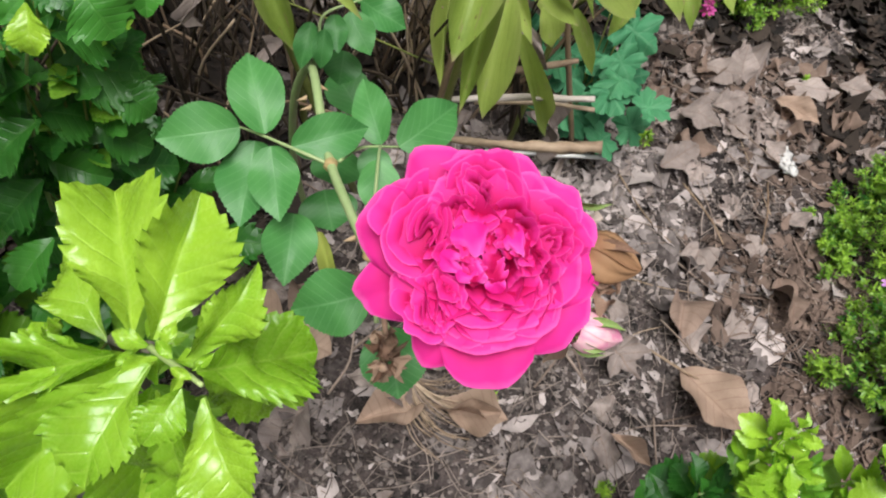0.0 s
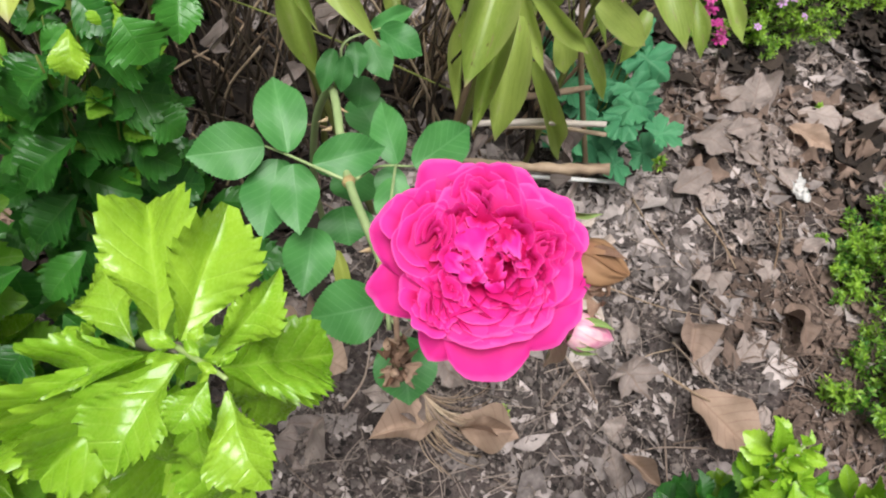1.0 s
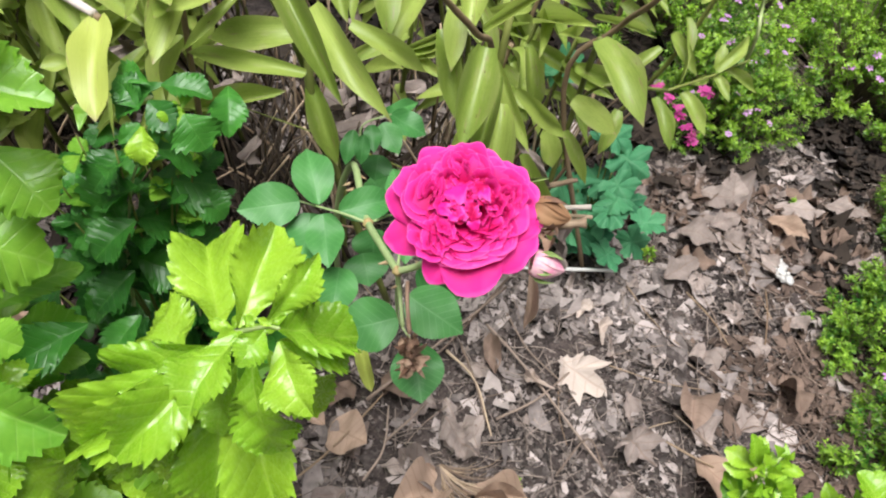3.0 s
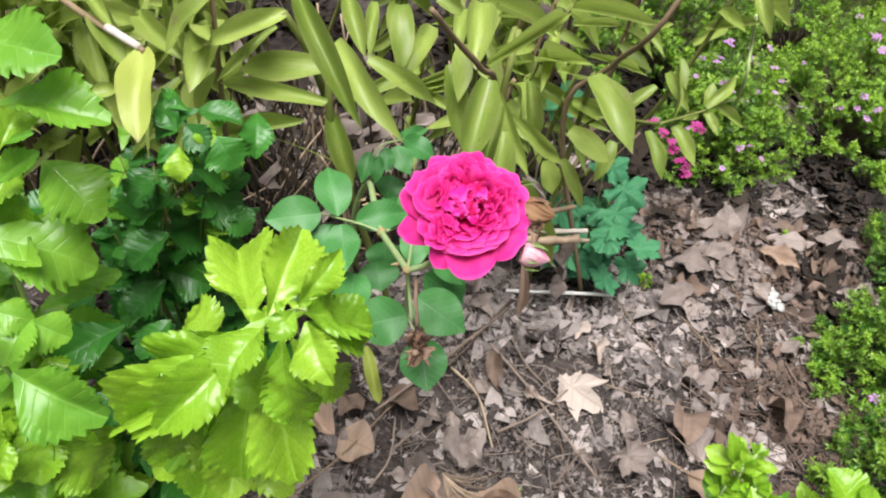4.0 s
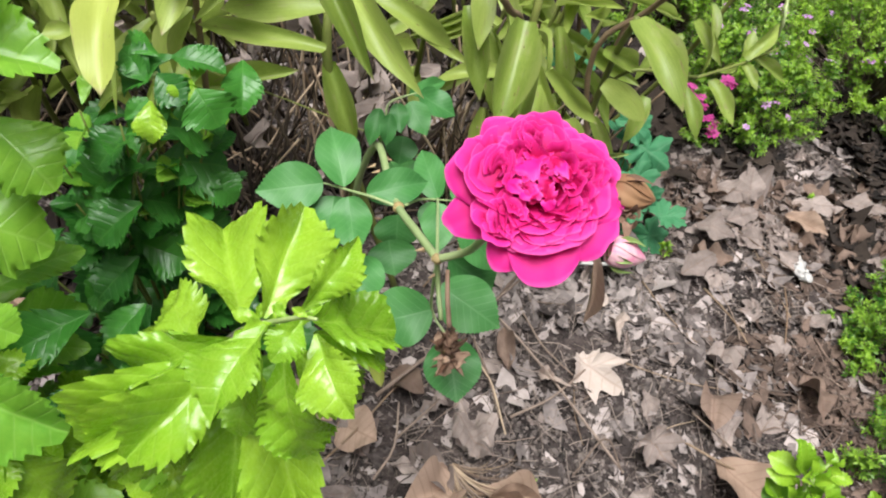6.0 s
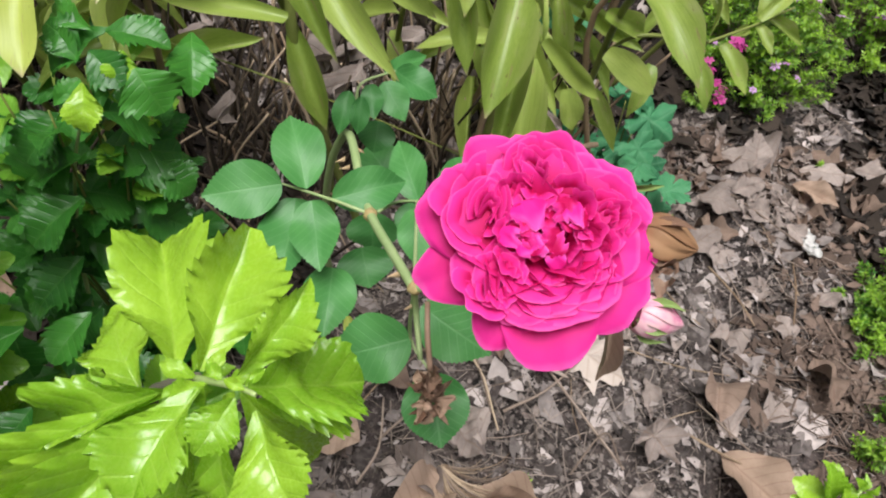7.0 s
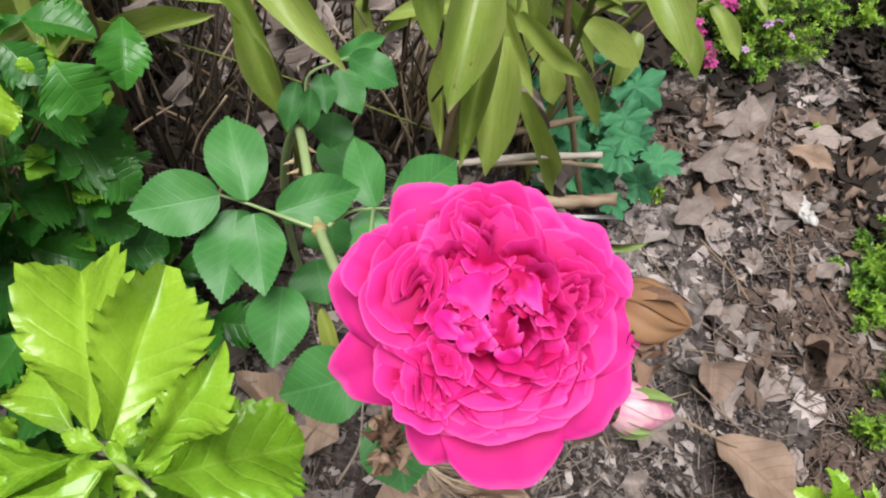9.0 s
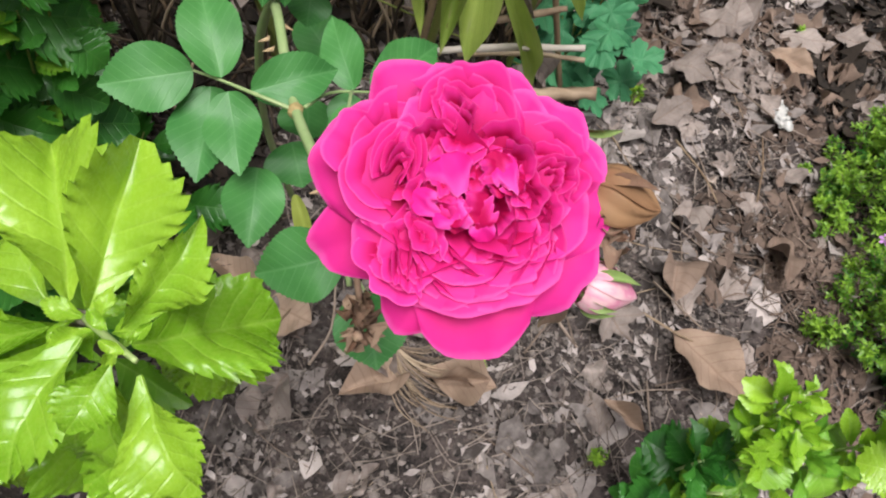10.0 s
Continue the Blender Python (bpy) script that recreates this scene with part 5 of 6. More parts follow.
orchid_cane([(0.049, 0.458, 0.740), (0.083, 0.505, 0.680), (0.117, 0.537, 0.630), (0.148, 0.606, 0.550), (0.14, 0.6, 0.3), (0.13, 0.66, 0.0)], 0.0034, 0.0045, CANE, "brown jointed cane")
orchid_cane([(-0.429, 0.662, 0.600), (-0.359, 0.605, 0.600), (-0.288, 0.553, 0.600)], 0.0045, 0.0042, CANE, "brown cane with a peeling pale sheath")
orchid_cane([(-0.344, 0.592, 0.604), (-0.294, 0.555, 0.604)], 0.0055, 0.005, PALEWOOD, "pale papery sheath", "sheath")
orchid_cane([(-0.068, 0.610, 0.600), (-0.069, 0.568, 0.520), (-0.044, 0.597, 0.360), (0.05, 0.62, 0.0)], 0.0055, 0.006, GREENCANE, "olive cane")
orchid_cane([(-0.122, 0.571, 0.660), (-0.090, 0.587, 0.580), (-0.05, 0.68, 0.3), (-0.04, 0.72, 0.0)], 0.005, 0.006, GREENCANE)
orchid_cane([(0.172, 0.658, 0.620), (0.162, 0.621, 0.550), (0.16, 0.65, 0.25), (0.15, 0.7, 0.0)], 0.0045, 0.006, GREENCANE)
orchid_cane([(0.265, 0.579, 0.610), (0.306, 0.727, 0.420), (0.3, 0.74, 0.0)], 0.004, 0.005, GREENCANE)
orchid_cane([(0.093, 0.428, 0.440), (0.156, 0.381, 0.500), (0.200, 0.374, 0.510), (0.243, 0.372, 0.519)], 0.0028, 0.0056, STRAW, "broken brown cane stub with a knobbly end", "cane", 0.4)
orchid_cane([(0.431, 0.718, 0.450), (0.535, 0.805, 0.425), (0.604, 0.848, 0.430)], 0.0022, 0.0016, GREENCANE, "thin flowering stalk", "flower_stalk")
orchid_cane([(0.431, 0.718, 0.450), (0.327, 0.677, 0.480), (0.305, 0.720, 0.420)], 0.0028, 0.0022, GREENCANE, "thin flowering stalk", "flower_stalk")
rng = random.Random(77)


def stalk(parent, points, radius, end, material, label="", name="cane"):
    back = Vector(parent.location)
    stem(name, parent, [Vector(p) - back for p in points], radius, end, material, label)


def thicket(parent, canes, xs, ys, tops, seed, each=8):
    """Canes with strap leaves that droop towards the light."""
    r = random.Random(seed)
    back = Matrix.Translation(parent.location).inverted()
    for n in range(canes):
        foot = Vector((r.uniform(*xs), r.uniform(*ys), 0))
        lean = Vector((r.uniform(-0.16, 0.16), r.uniform(-0.18, 0.04), 0))
        head = foot + lean + Vector((0, 0, r.uniform(*tops)))
        stalk(parent, [foot, foot.lerp(head, 0.5) + lean * 0.15, head], 0.0058, 0.0035, GREENCANE if n % 3 else CANE)
        for k in range(each):
            base = foot.lerp(head, 0.55 + 0.43 * k / (each - 1))
            a = r.uniform(-2.9, -0.2) if k % 3 else r.uniform(0, 6.28)
            d = Vector((math.cos(a), math.sin(a), r.uniform(-1.2, 0.6))).normalized()
            part("leaf", r.choice(OLIVE_MESH), parent, back @ leaf_pose(base, base + d * r.uniform(0.09, 0.15), r.uniform(0.020, 0.030), r.uniform(-35, 35), Vector((0, -0.75, 0.66))))


def dry_stalks(parent, count, xs, ys, seed):
    r = random.Random(seed)
    for n in range(count):
        x, y = r.uniform(*xs), r.uniform(*ys)
        if x > 0.0 and y < 0.72:
            y += 0.2
        a, b = Vector((x, y, r.uniform(0, 0.06))), Vector((x + r.uniform(-0.16, 0.16), y + r.uniform(-0.10, 0.12), r.uniform(0.12, 0.40)))
        mid = a.lerp(b, 0.5) + Vector((r.uniform(-0.02, 0.02), r.uniform(-0.02, 0.02), 0.02))
        # Most stalks take the shade-dark colour; the straw ones read as lit.
        stalk(parent, [a, mid, b], r.uniform(0.0015, 0.0042), r.uniform(0.001, 0.0025), STRAW if n % 5 == 1 or (n % 5 == 3 and x > 0.05) else SHADESTALK, "dry brown stalk", "dry_stalk")
    back = Matrix.Translation(parent.location).inverted()
    for n in range(count // 7):
        base = Vector((r.uniform(*xs), r.uniform(ys[0] + 0.12, ys[1]), r.uniform(0.12, 0.4)))
        d = Vector((r.uniform(-0.6, 0.6), r.uniform(-0.7, 0.1), r.uniform(-1, -0.2))).normalized()
        part("dry_sheath", r.choice(DEAD_MESH[::2]), parent, back @ leaf_pose(base, base + d * r.uniform(0.06, 0.12), r.uniform(0.012, 0.025), r.uniform(-60, 60)), "brown dead leaf sheath")


thicket(orchid, 9, (-0.06, 0.27), (0.82, 1.05), (0.42, 0.58), 5, 6)
dry_stalks(orchid, 190, (-0.3, 0.36), (0.56, 1.0), 6)
left_orchid = thing("orchid_clump", "clump of orchids with olive strap leaves and dry stalks", "orchid", "", (-0.5, 0.95, 0.0))
thicket(left_orchid, 32, (-0.95, -0.27), (0.76, 1.2), (0.40, 0.66), 15)
dry_stalks(left_orchid, 130, (-0.8, -0.2), (0.66, 1.1), 16)
dry_stalks(left_orchid, 60, (-0.5, 0.1), (0.9, 1.3), 17)
far_orchid = thing("orchid_clump", "dense clump of orchids with olive strap leaves behind", "orchid", "", (0.0, 1.4, 0.0))
thicket(far_orchid, 44, (-0.9, 0.54), (1.05, 1.75), (0.42, 0.72), 25)
rng = random.Random(78)


def floret(parent, centre, size, material, seed, label):
    """A small flower of six notched petals."""
    r = random.Random(seed)
    tilt = Euler((r.uniform(-0.7, 0.3), r.uniform(-0.5, 0.5), r.uniform(0, 6))).to_matrix().to_4x4()
    verts, faces = [], []
    for k in range(6):
        a = math.pi / 3 * k
        c, s = math.cos(a), math.sin(a)
        i = len(verts)
        for u, v, z in ((0.08, 0, 0), (0.55, -0.28, 0.12), (0.95, -0.2, 0.05), (1.0, 0.0, 0.0), (0.95, 0.2, 0.05), (0.55, 0.28, 0.12)):
            verts.append(((u * c - v * s) * size, (u * s + v * c) * size, z * size))
        faces.append(tuple(range(i, i + 6)))
    return part("flower", mesh_of("flower", verts, faces, material), parent, Matrix.Translation(Vector(centre) - Vector(parent.location)) @ tilt, label)


for n, spot in enumerate(((0.499, 0.912, 0.320), (0.526, 0.908, 0.300), (0.549, 0.907, 0.280), (0.556, 0.898, 0.270), (0.593, 0.926, 0.310), (0.606, 0.930, 0.300), (0.579, 0.904, 0.240), (0.595, 0.899, 0.235), (0.588, 0.894, 0.225), (0.596, 0.891, 0.216))):
    floret(orchid, spot, 0.012, MAGENTA, n, "small magenta orchid flower")
    floret(orchid, Vector(spot) + Vector((0.004, -0.002, 0.005)), 0.009, MAGENTA, n + 60, "small magenta orchid flower")

orchid_cane([(0.662, 1.020, 0.500), (0.694, 1.048, 0.420), (0.706, 1.034, 0.340), (0.86, 1.32, 0.0)], 0.003, 0.0035, LIMESTEM, "thin pale green stalk", "flower_stalk")

# ---- the lobed blue-green plant at the edge of the bare soil ----
lobed = thing("lobed_plant", "low blue-green plant with soft lobed leaves", "plant", at=(0.42, 0.80, 0.0))
lb = Matrix.Translation(lobed.location).inverted()
rng = random.Random(5)
for bx, by, bz, tx, ty, tz, width, roll in [
    (0.435, 0.852, 0.220, 0.508, 0.810, 0.200, 0.081, 0),
    (0.434, 0.810, 0.200, 0.471, 0.770, 0.160, 0.075, 0),
    (0.417, 0.843, 0.240, 0.476, 0.896, 0.240, 0.065, 0),
    (0.406, 0.771, 0.160, 0.470, 0.760, 0.100, 0.081, 0),
    (0.397, 0.786, 0.160, 0.342, 0.780, 0.130, 0.070, 0),
    (0.404, 0.765, 0.120, 0.365, 0.719, 0.070, 0.071, 0),
    (0.421, 0.771, 0.100, 0.458, 0.744, 0.050, 0.056, 0),
    (0.357, 0.801, 0.200, 0.316, 0.768, 0.170, 0.063, 0),
    (0.304, 0.959, 0.350, 0.355, 0.929, 0.300, 0.074, 0),
    (0.296, 0.897, 0.330, 0.269, 0.947, 0.330, 0.052, 0),
    (-0.311, 0.665, 0.450, -0.268, 0.665, 0.430, 0.040, 0),
]:
    part("leaf", rng.choice(TEAL_MESH), lobed, lb @ leaf_pose((bx, by, bz), (tx, ty, tz), width * 1.2, roll))
    back = Vector(lobed.location)
    foot = Vector((0.42 + rng.uniform(-0.03, 0.03), 0.80 + rng.uniform(-0.02, 0.03), 0.0)) - back
    tip = Vector((bx, by, bz)) - back
    stem("leaf_stalk", lobed, [foot, foot.lerp(tip, 0.6) + Vector((0, 0, 0.02)), tip], 0.0016, 0.001, GREENCANE)
for n in range(26):
    a = rng.uniform(0, 6.28)
    base = Vector((0.42 + rng.uniform(-0.09, 0.05), 0.80 + rng.uniform(-0.09, 0.12), rng.uniform(0.04, 0.2)))
    d = Vector((math.cos(a), math.sin(a), 0.1)).normalized()
    part("leaf", rng.choice(TEAL_MESH), lobed, lb @ leaf_pose(base, base + d * 0.07, 0.07, rng.uniform(-20, 20), Vector((0, -0.3, 0.95))))

# ---- small-leaved bushes with lilac flowers ----
def small_bush(label, at, plumes, spread, height, seed, flowers, tint=0.0, scale=1.0):
    """Upright plumes of short leafy sprigs; the tiny leaves are one mesh, the flowers are counted."""
    r = random.Random(seed)
    ob = thing("flowering_bush", label, "bush", "small-leaved bushes", (*at, 0.0))
    verts, faces, young, wood, wfaces, tips = [], [], [], [], [], []

    def twig(points, thick, thin):
        tv, tf = tube(points, thick, thin, sides=3, steps=2)
        i = len(wood)
        wood.extend(tv)
        wfaces.extend(tuple(k + i for k in f) for f in tf)

    for n in range(plumes):
        a, q = r.uniform(0, 6.28), math.sqrt(r.uniform(0.0, 1))
        wob = 1 + 0.16 * math.sin(3 * a + seed) + 0.10 * math.sin(7 * a + 2 * seed)
        ex, ey = spread[0] * q * wob * math.cos(a), spread[1] * q * wob * math.sin(a)
        head = Vector((ex, ey, max(0.03, height * (1 - 0.72 * q ** 3) * r.uniform(0.5, 1.1))))
        axis = Vector((0.8 * q * math.cos(a) + r.gauss(0, 0.3), 0.8 * q * math.sin(a) + r.gauss(0, 0.3), 0.9)).normalized()
        long = min(r.uniform(0.05, 0.10) * scale, head.z / max(0.3, axis.z) * 0.9)
        foot = head - axis * long
        twig([Vector((ex * 0.35, ey * 0.35, 0.01)), foot * 0.9, foot, head], 0.0018, 0.0006)
        tone = r.uniform(-0.15, 0.75) + tint
        sprigs = r.randint(9, 15)
        for m in range(sprigs):
            f = (m + 1) / sprigs
            b = 2.4 * m + r.uniform(-0.4, 0.4)
            out = Vector((math.cos(b), math.sin(b), 0))
            d = (out * (1.0 - 0.55 * f) + axis * (0.55 + 0.6 * f)).normalized()
            start = foot.lerp(head, f)
            reach = r.uniform(0.016, 0.034) * scale * (1.1 - 0.5 * f)
            end = start + d * reach
            twig([start, end], 0.0006, 0.0003)
            if f > 0.6:
                tips.append(end)
            side = d.cross(Vector((r.uniform(-1, 1), r.uniform(-1, 1), 0.3))).normalized()
            pairs = max(3, int(reach / 0.0046))
            for p in range(pairs):
                c = start.lerp(end, (p + 1) / pairs)
                side = (Matrix.Rotation(radians(88 + r.uniform(-20, 20)), 3, d) @ side).normalized()
                for sgn in (1, -1):
                    w = (side * sgn + d * r.uniform(0.3, 0.9)).normalized()
                    size = r.uniform(0.0085, 0.0135) * (0.7 if p > pairs - 2 else 1)
                    x = w.cross(d).normalized() * size * 0.24
                    up = x.cross(w).normalized() * size * 0.10
                    i = len(verts)
                    verts += [c, c + w * size * 0.4 + x + up, c + w * size, c + w * size * 0.4 - x + up, c + w * size * 0.45]
                    faces += [(i, i + 1, i + 4), (i + 1, i + 2, i + 4), (i + 2, i + 3, i + 4), (i + 3, i, i + 4)]
                    young += [tone * 0.7 + 0.35 * f + 0.25 * p / pairs] * 5
    leaf_me = mesh_of("foliage", verts, faces, TINYLEAF)
    leaf_me.attributes.new("young", "FLOAT", "POINT").data.foreach_set("value", young)
    tagged(part("foliage", leaf_me, ob, label="bright green tiny pointed leaves"), kind="stuff")
    tagged(part("twig_work", mesh_of("twig_work", wood, wfaces, TWIG), ob), kind="stuff")
    for n in range(7):
        a = 0.9 * n
        end = Vector((0.4 * spread[0] * math.cos(a), 0.4 * spread[1] * math.sin(a), height * 0.5))
        stem("stem", ob, [(0.01 * math.cos(a), 0.01 * math.sin(a), 0), end * 0.5 + Vector((0, 0, 0.02)), end], 0.003, 0.0012, TWIG, "thin brown stem")
    for n in range(flowers):
        tip = max(r.choices(tips, k=4), key=lambda v: v.z - 0.3 * v.y)
        floret(ob, Vector(ob.location) + tip + Vector((0, -0.003, 0.004)), r.uniform(0.008, 0.0115), LILAC, seed * 100 + n, "tiny lilac flower")
    return ob


small_bush("rounded bush of tiny bright leaves dotted with lilac flowers", (0.80, 1.25), 185, (0.165, 0.215), 0.29, 3, 36, 0.08)
small_bush("spreading bush of tiny bright leaves dotted with lilac flowers", (1.24, 1.40), 420, (0.30, 0.29), 0.31, 4, 60, 0.3)
small_bush("fine-leaved bush with a few lilac flowers", (0.74, 1.66), 240, (0.28, 0.22), 0.36, 8, 8, 0.15)
small_bush("fine-leaved bush with a few lilac flowers", (1.25, 1.82), 220, (0.34, 0.22), 0.34, 12, 20, 0.3)
small_bush("low fine-leaved bush with lilac flowers by the bare soil", (1.11, 0.57), 380, (0.24, 0.22), 0.20, 5, 16, -0.15)
small_bush("low fine-leaved bush with lilac flowers by the bare soil", (0.968, 0.31), 260, (0.185, 0.165), 0.19, 6, 18, -0.15)
small_bush("low fine-leaved bush with lilac flowers", (1.23, 0.86), 190, (0.17, 0.14), 0.18, 9, 10, -0.1)
for n, spot in enumerate(((0.916, 0.947, 0.030), (0.832, 0.638, 0.050), (0.552, 0.775, 0.020), (0.553, 0.780, 0.020), (0.255, 0.294, 0.020), (0.408, 0.167, 0.020))):
    small_bush("tiny bright green seedling sprouting from the litter", spot[:2], 1, (0.010, 0.010), 0.03, 30 + n, 0, 0.2, 0.34)

# ---- sticks and fallen leaves ----
def stick(points, radius, end, material, label, name="stick", group="sticks on the soil"):
    at = Vector(points[0])
    verts, faces = tube([Vector(p) - at for p in points], radius, end, rough=0.25, sides=9, seed=len(label))
    thing(name, label, "stick", group, at, mesh_of(name, verts, faces, material))


stick([(0.256, 0.712, 0.030), (0.359, 0.708, 0.040), (0.466, 0.704, 0.050)], 0.0034, 0.0036, BLEACHED, "straight bleached stick lying on the soil")
stick([(0.159, 0.617, 0.270), (0.249, 0.606, 0.300), (0.331, 0.591, 0.326)], 0.0045, 0.004, PALEWOOD, "broken pale stick resting among orchid canes")
stick([(0.191, 0.624, 0.260), (0.278, 0.616, 0.280), (0.340, 0.595, 0.300)], 0.0035, 0.003, STRAW, "split straw-coloured stick resting among orchid canes")
stick([(0.227, 0.688, 0.250), (0.286, 0.688, 0.270), (0.332, 0.686, 0.290)], 0.005, 0.004, STRAW, "straw-coloured stick resting among orchid canes")
stick([(0.602, 0.912, 0.030), (0.689, 0.848, 0.035), (0.800, 0.736, 0.030)], 0.0022, 0.0014, TWIG, "long thin brown twig on the soil", "twig")
stick([(0.207, 0.596, 0.030), (0.284, 0.480, 0.040), (0.390, 0.316, 0.030)], 0.0025, 0.0018, TWIG, "long thin brown twig on the soil", "twig")
stick([(0.018, 0.416, 0.040), (0.117, 0.502, 0.060), (0.254, 0.650, 0.050)], 0.0032, 0.002, TWIG, "long greyish twig on the soil", "twig")
stick([(0.496, 0.371, 0.030), (0.544, 0.334, 0.040), (0.603, 0.313, 0.030)], 0.002, 0.0015, STRAW, "thin straw on the soil", "twig")

litter_rng = random.Random(21)


def fallen(meshes, at, size, ratio, turn, label, tilt=10.0, lift=0.012):
    x, y = at[0], at[1]
    z = ground_height(x, y) + lift
    ob = thing("fallen_leaf", label, "leaf", "fallen leaves", (x, y, z), litter_rng.choice(meshes))
    ob.matrix_basis = Matrix.Translation((x, y, z)) @ Euler((radians(litter_rng.uniform(-tilt, tilt)), radians(litter_rng.uniform(-tilt, tilt)), radians(turn))).to_matrix().to_4x4() @ Matrix.Diagonal((size * ratio, size, size, 1)) @ Matrix.Translation((0, -0.5, 0))


FLAT_MESH = [leaf_mesh("dead_leaf", DEAD, k, nu=20, nv=4, fold=f, arch=a, wave=0.12, twist=0.2, ribs=0.02, seed=170 + i, crumple=0.07) for i, (k, f, a) in enumerate((("plain", 0.10, 0.12), ("maple", 0.06, 0.10), ("plain", -0.10, 0.10)))]
RUSSET_MESH = [leaf_mesh("russet_leaf", RUSSET, "plain", nu=18, nv=4, fold=f, arch=0.15, wave=0.18, twist=0.4, ribs=0.02, seed=180 + i, crumple=0.1) for i, f in enumerate((0.15, 0.4))]
TAN_MESH = [leaf_mesh("tan_leaf", TAN, "plain", nu=20, nv=4, fold=f, arch=a, wave=0.16, twist=w, ribs=0.025, seed=81 + i, crumple=0.09) for i, (f, a, w) in enumerate(((0.22, 0.08, 0.1), (0.55, 0.25, 0.6), (0.4, -0.15, -0.5)))]
PALE_MESH = [star_leaf_mesh("pale_leaf", PALE, 5, 1.1, 0.10, 0.10, 82), star_leaf_mesh("pale_leaf", PALE, 3, 1.0, 0.16, 0.16, 83)]
STAR_MESH = [star_leaf_mesh("dead_leaf", DEAD, n, 1.0, 0.16, 0.18, 190 + n) for n in (3, 5, 7)]
big = thing("fallen_leaf", "large dry tan leaf with clear side veins on the soil", "leaf", "fallen leaves", (0, 0, 0), TAN_MESH[0])
big.matrix_basis = leaf_pose((0.541, 0.344, 0.030), (0.615, 0.238, 0.050), 0.082, 0, Vector((0, -0.2, 1)))
pale = thing("fallen_leaf", "pale bleached lobed leaf on the soil", "leaf", "fallen leaves", (0, 0, 0), PALE_MESH[0])
pale.matrix_basis = leaf_pose((0.330, 0.520, 0.034), (0.415, 0.445, 0.034), 0.100, 0, Vector((0, -0.2, 1)))
for at, size, ratio, turn, meshes, label in (
        ((-0.010, 0.370, 0.020), 0.09, 0.8, 20, DEAD_MESH, "broad brown fallen leaf"), ((0.104, 0.309, 0.020), 0.10, 0.5, 40, DEAD_MESH, "curled brown fallen leaf"),
        ((0.107, 0.268, 0.020), 0.10, 0.6, 110, TAN_MESH, "curled tan fallen leaf"), ((0.218, 0.271, 0.020), 0.11, 0.4, 80, TAN_MESH, "curled tan fallen leaf"),
        ((-0.132, 0.497, 0.020), 0.09, 0.7, 0, DEAD_MESH, "broad brown fallen leaf"), ((0.786, 0.967, 0.030), 0.11, 0.5, 10, DEAD_MESH, "upturned pointed brown leaf"),
        ((0.568, 0.414, 0.020), 0.09, 0.6, 20, DEAD_MESH, "curled brown fallen leaf"), ((-0.083, 0.414, 0.020), 0.10, 0.45, 50, TAN_MESH, "curled tan fallen leaf"),
        ((-0.591, 0.661, 0.020), 0.11, 0.7, 20, DEAD_MESH, "broad brown fallen leaf"), ((-0.526, 0.534, 0.020), 0.12, 0.7, 70, TAN_MESH, "broad tan dry fallen leaf"),
        ((-0.028, 0.242, 0.020), 0.09, 0.8, 150, DEAD_MESH, "greyish torn fallen leaf"),
        ((0.392, 0.623, 0.020), 0.08, 0.5, 120, PALE_MESH, "pale torn fallen leaf"), ((0.168, 0.389, 0.020), 0.10, 0.8, 30, DEAD_MESH, "broad greyish fallen leaf")):
    fallen(meshes, at, size, ratio, turn, label)
for n in range(190):
    x, y = litter_rng.uniform(-0.55, 1.1), litter_rng.uniform(-0.12, 1.15)
    if x < 0.2 and y > 0.56:
        continue
    fallen((DEAD_MESH, FLAT_MESH, STAR_MESH)[n % 3] if n % 14 else PALE_MESH, (x, y), litter_rng.uniform(0.028, 0.08), litter_rng.uniform(0.4, 0.85), litter_rng.uniform(0, 360), "curled grey-brown fallen leaf", 12, 0.004)
for n in range(90):
    x, y = litter_rng.uniform(0.50, 1.10), litter_rng.uniform(0.76, 1.00)
    fallen((DEAD_MESH, RUSSET_MESH, FLAT_MESH, RUSSET_MESH, DEAD_MESH, STAR_MESH)[n % 6], (x, y), litter_rng.uniform(0.03, 0.062), litter_rng.uniform(0.45, 0.9), litter_rng.uniform(0, 360), "crumpled grey-brown fallen leaf", 30, 0.012)
for n in range(150):
    x, y, a = litter_rng.uniform(-0.5, 1.05), litter_rng.uniform(-0.1, 1.1), litter_rng.uniform(0, 6.28)
    long = litter_rng.uniform(0.04, 0.2)
    p = [(x + long * k * math.cos(a + 0.25 * k), y + long * k * math.sin(a + 0.25 * k)) for k in (-0.5, 0.0, 0.5)]
    stick([(q[0], q[1], ground_height(*q) + 0.008 + 0.006 * litter_rng.random()) for q in p], litter_rng.uniform(0.0007, 0.0018), 0.0006, TWIG if n % 6 else STRAW, "thin dry twig on the soil", "twig", "twigs on the soil")

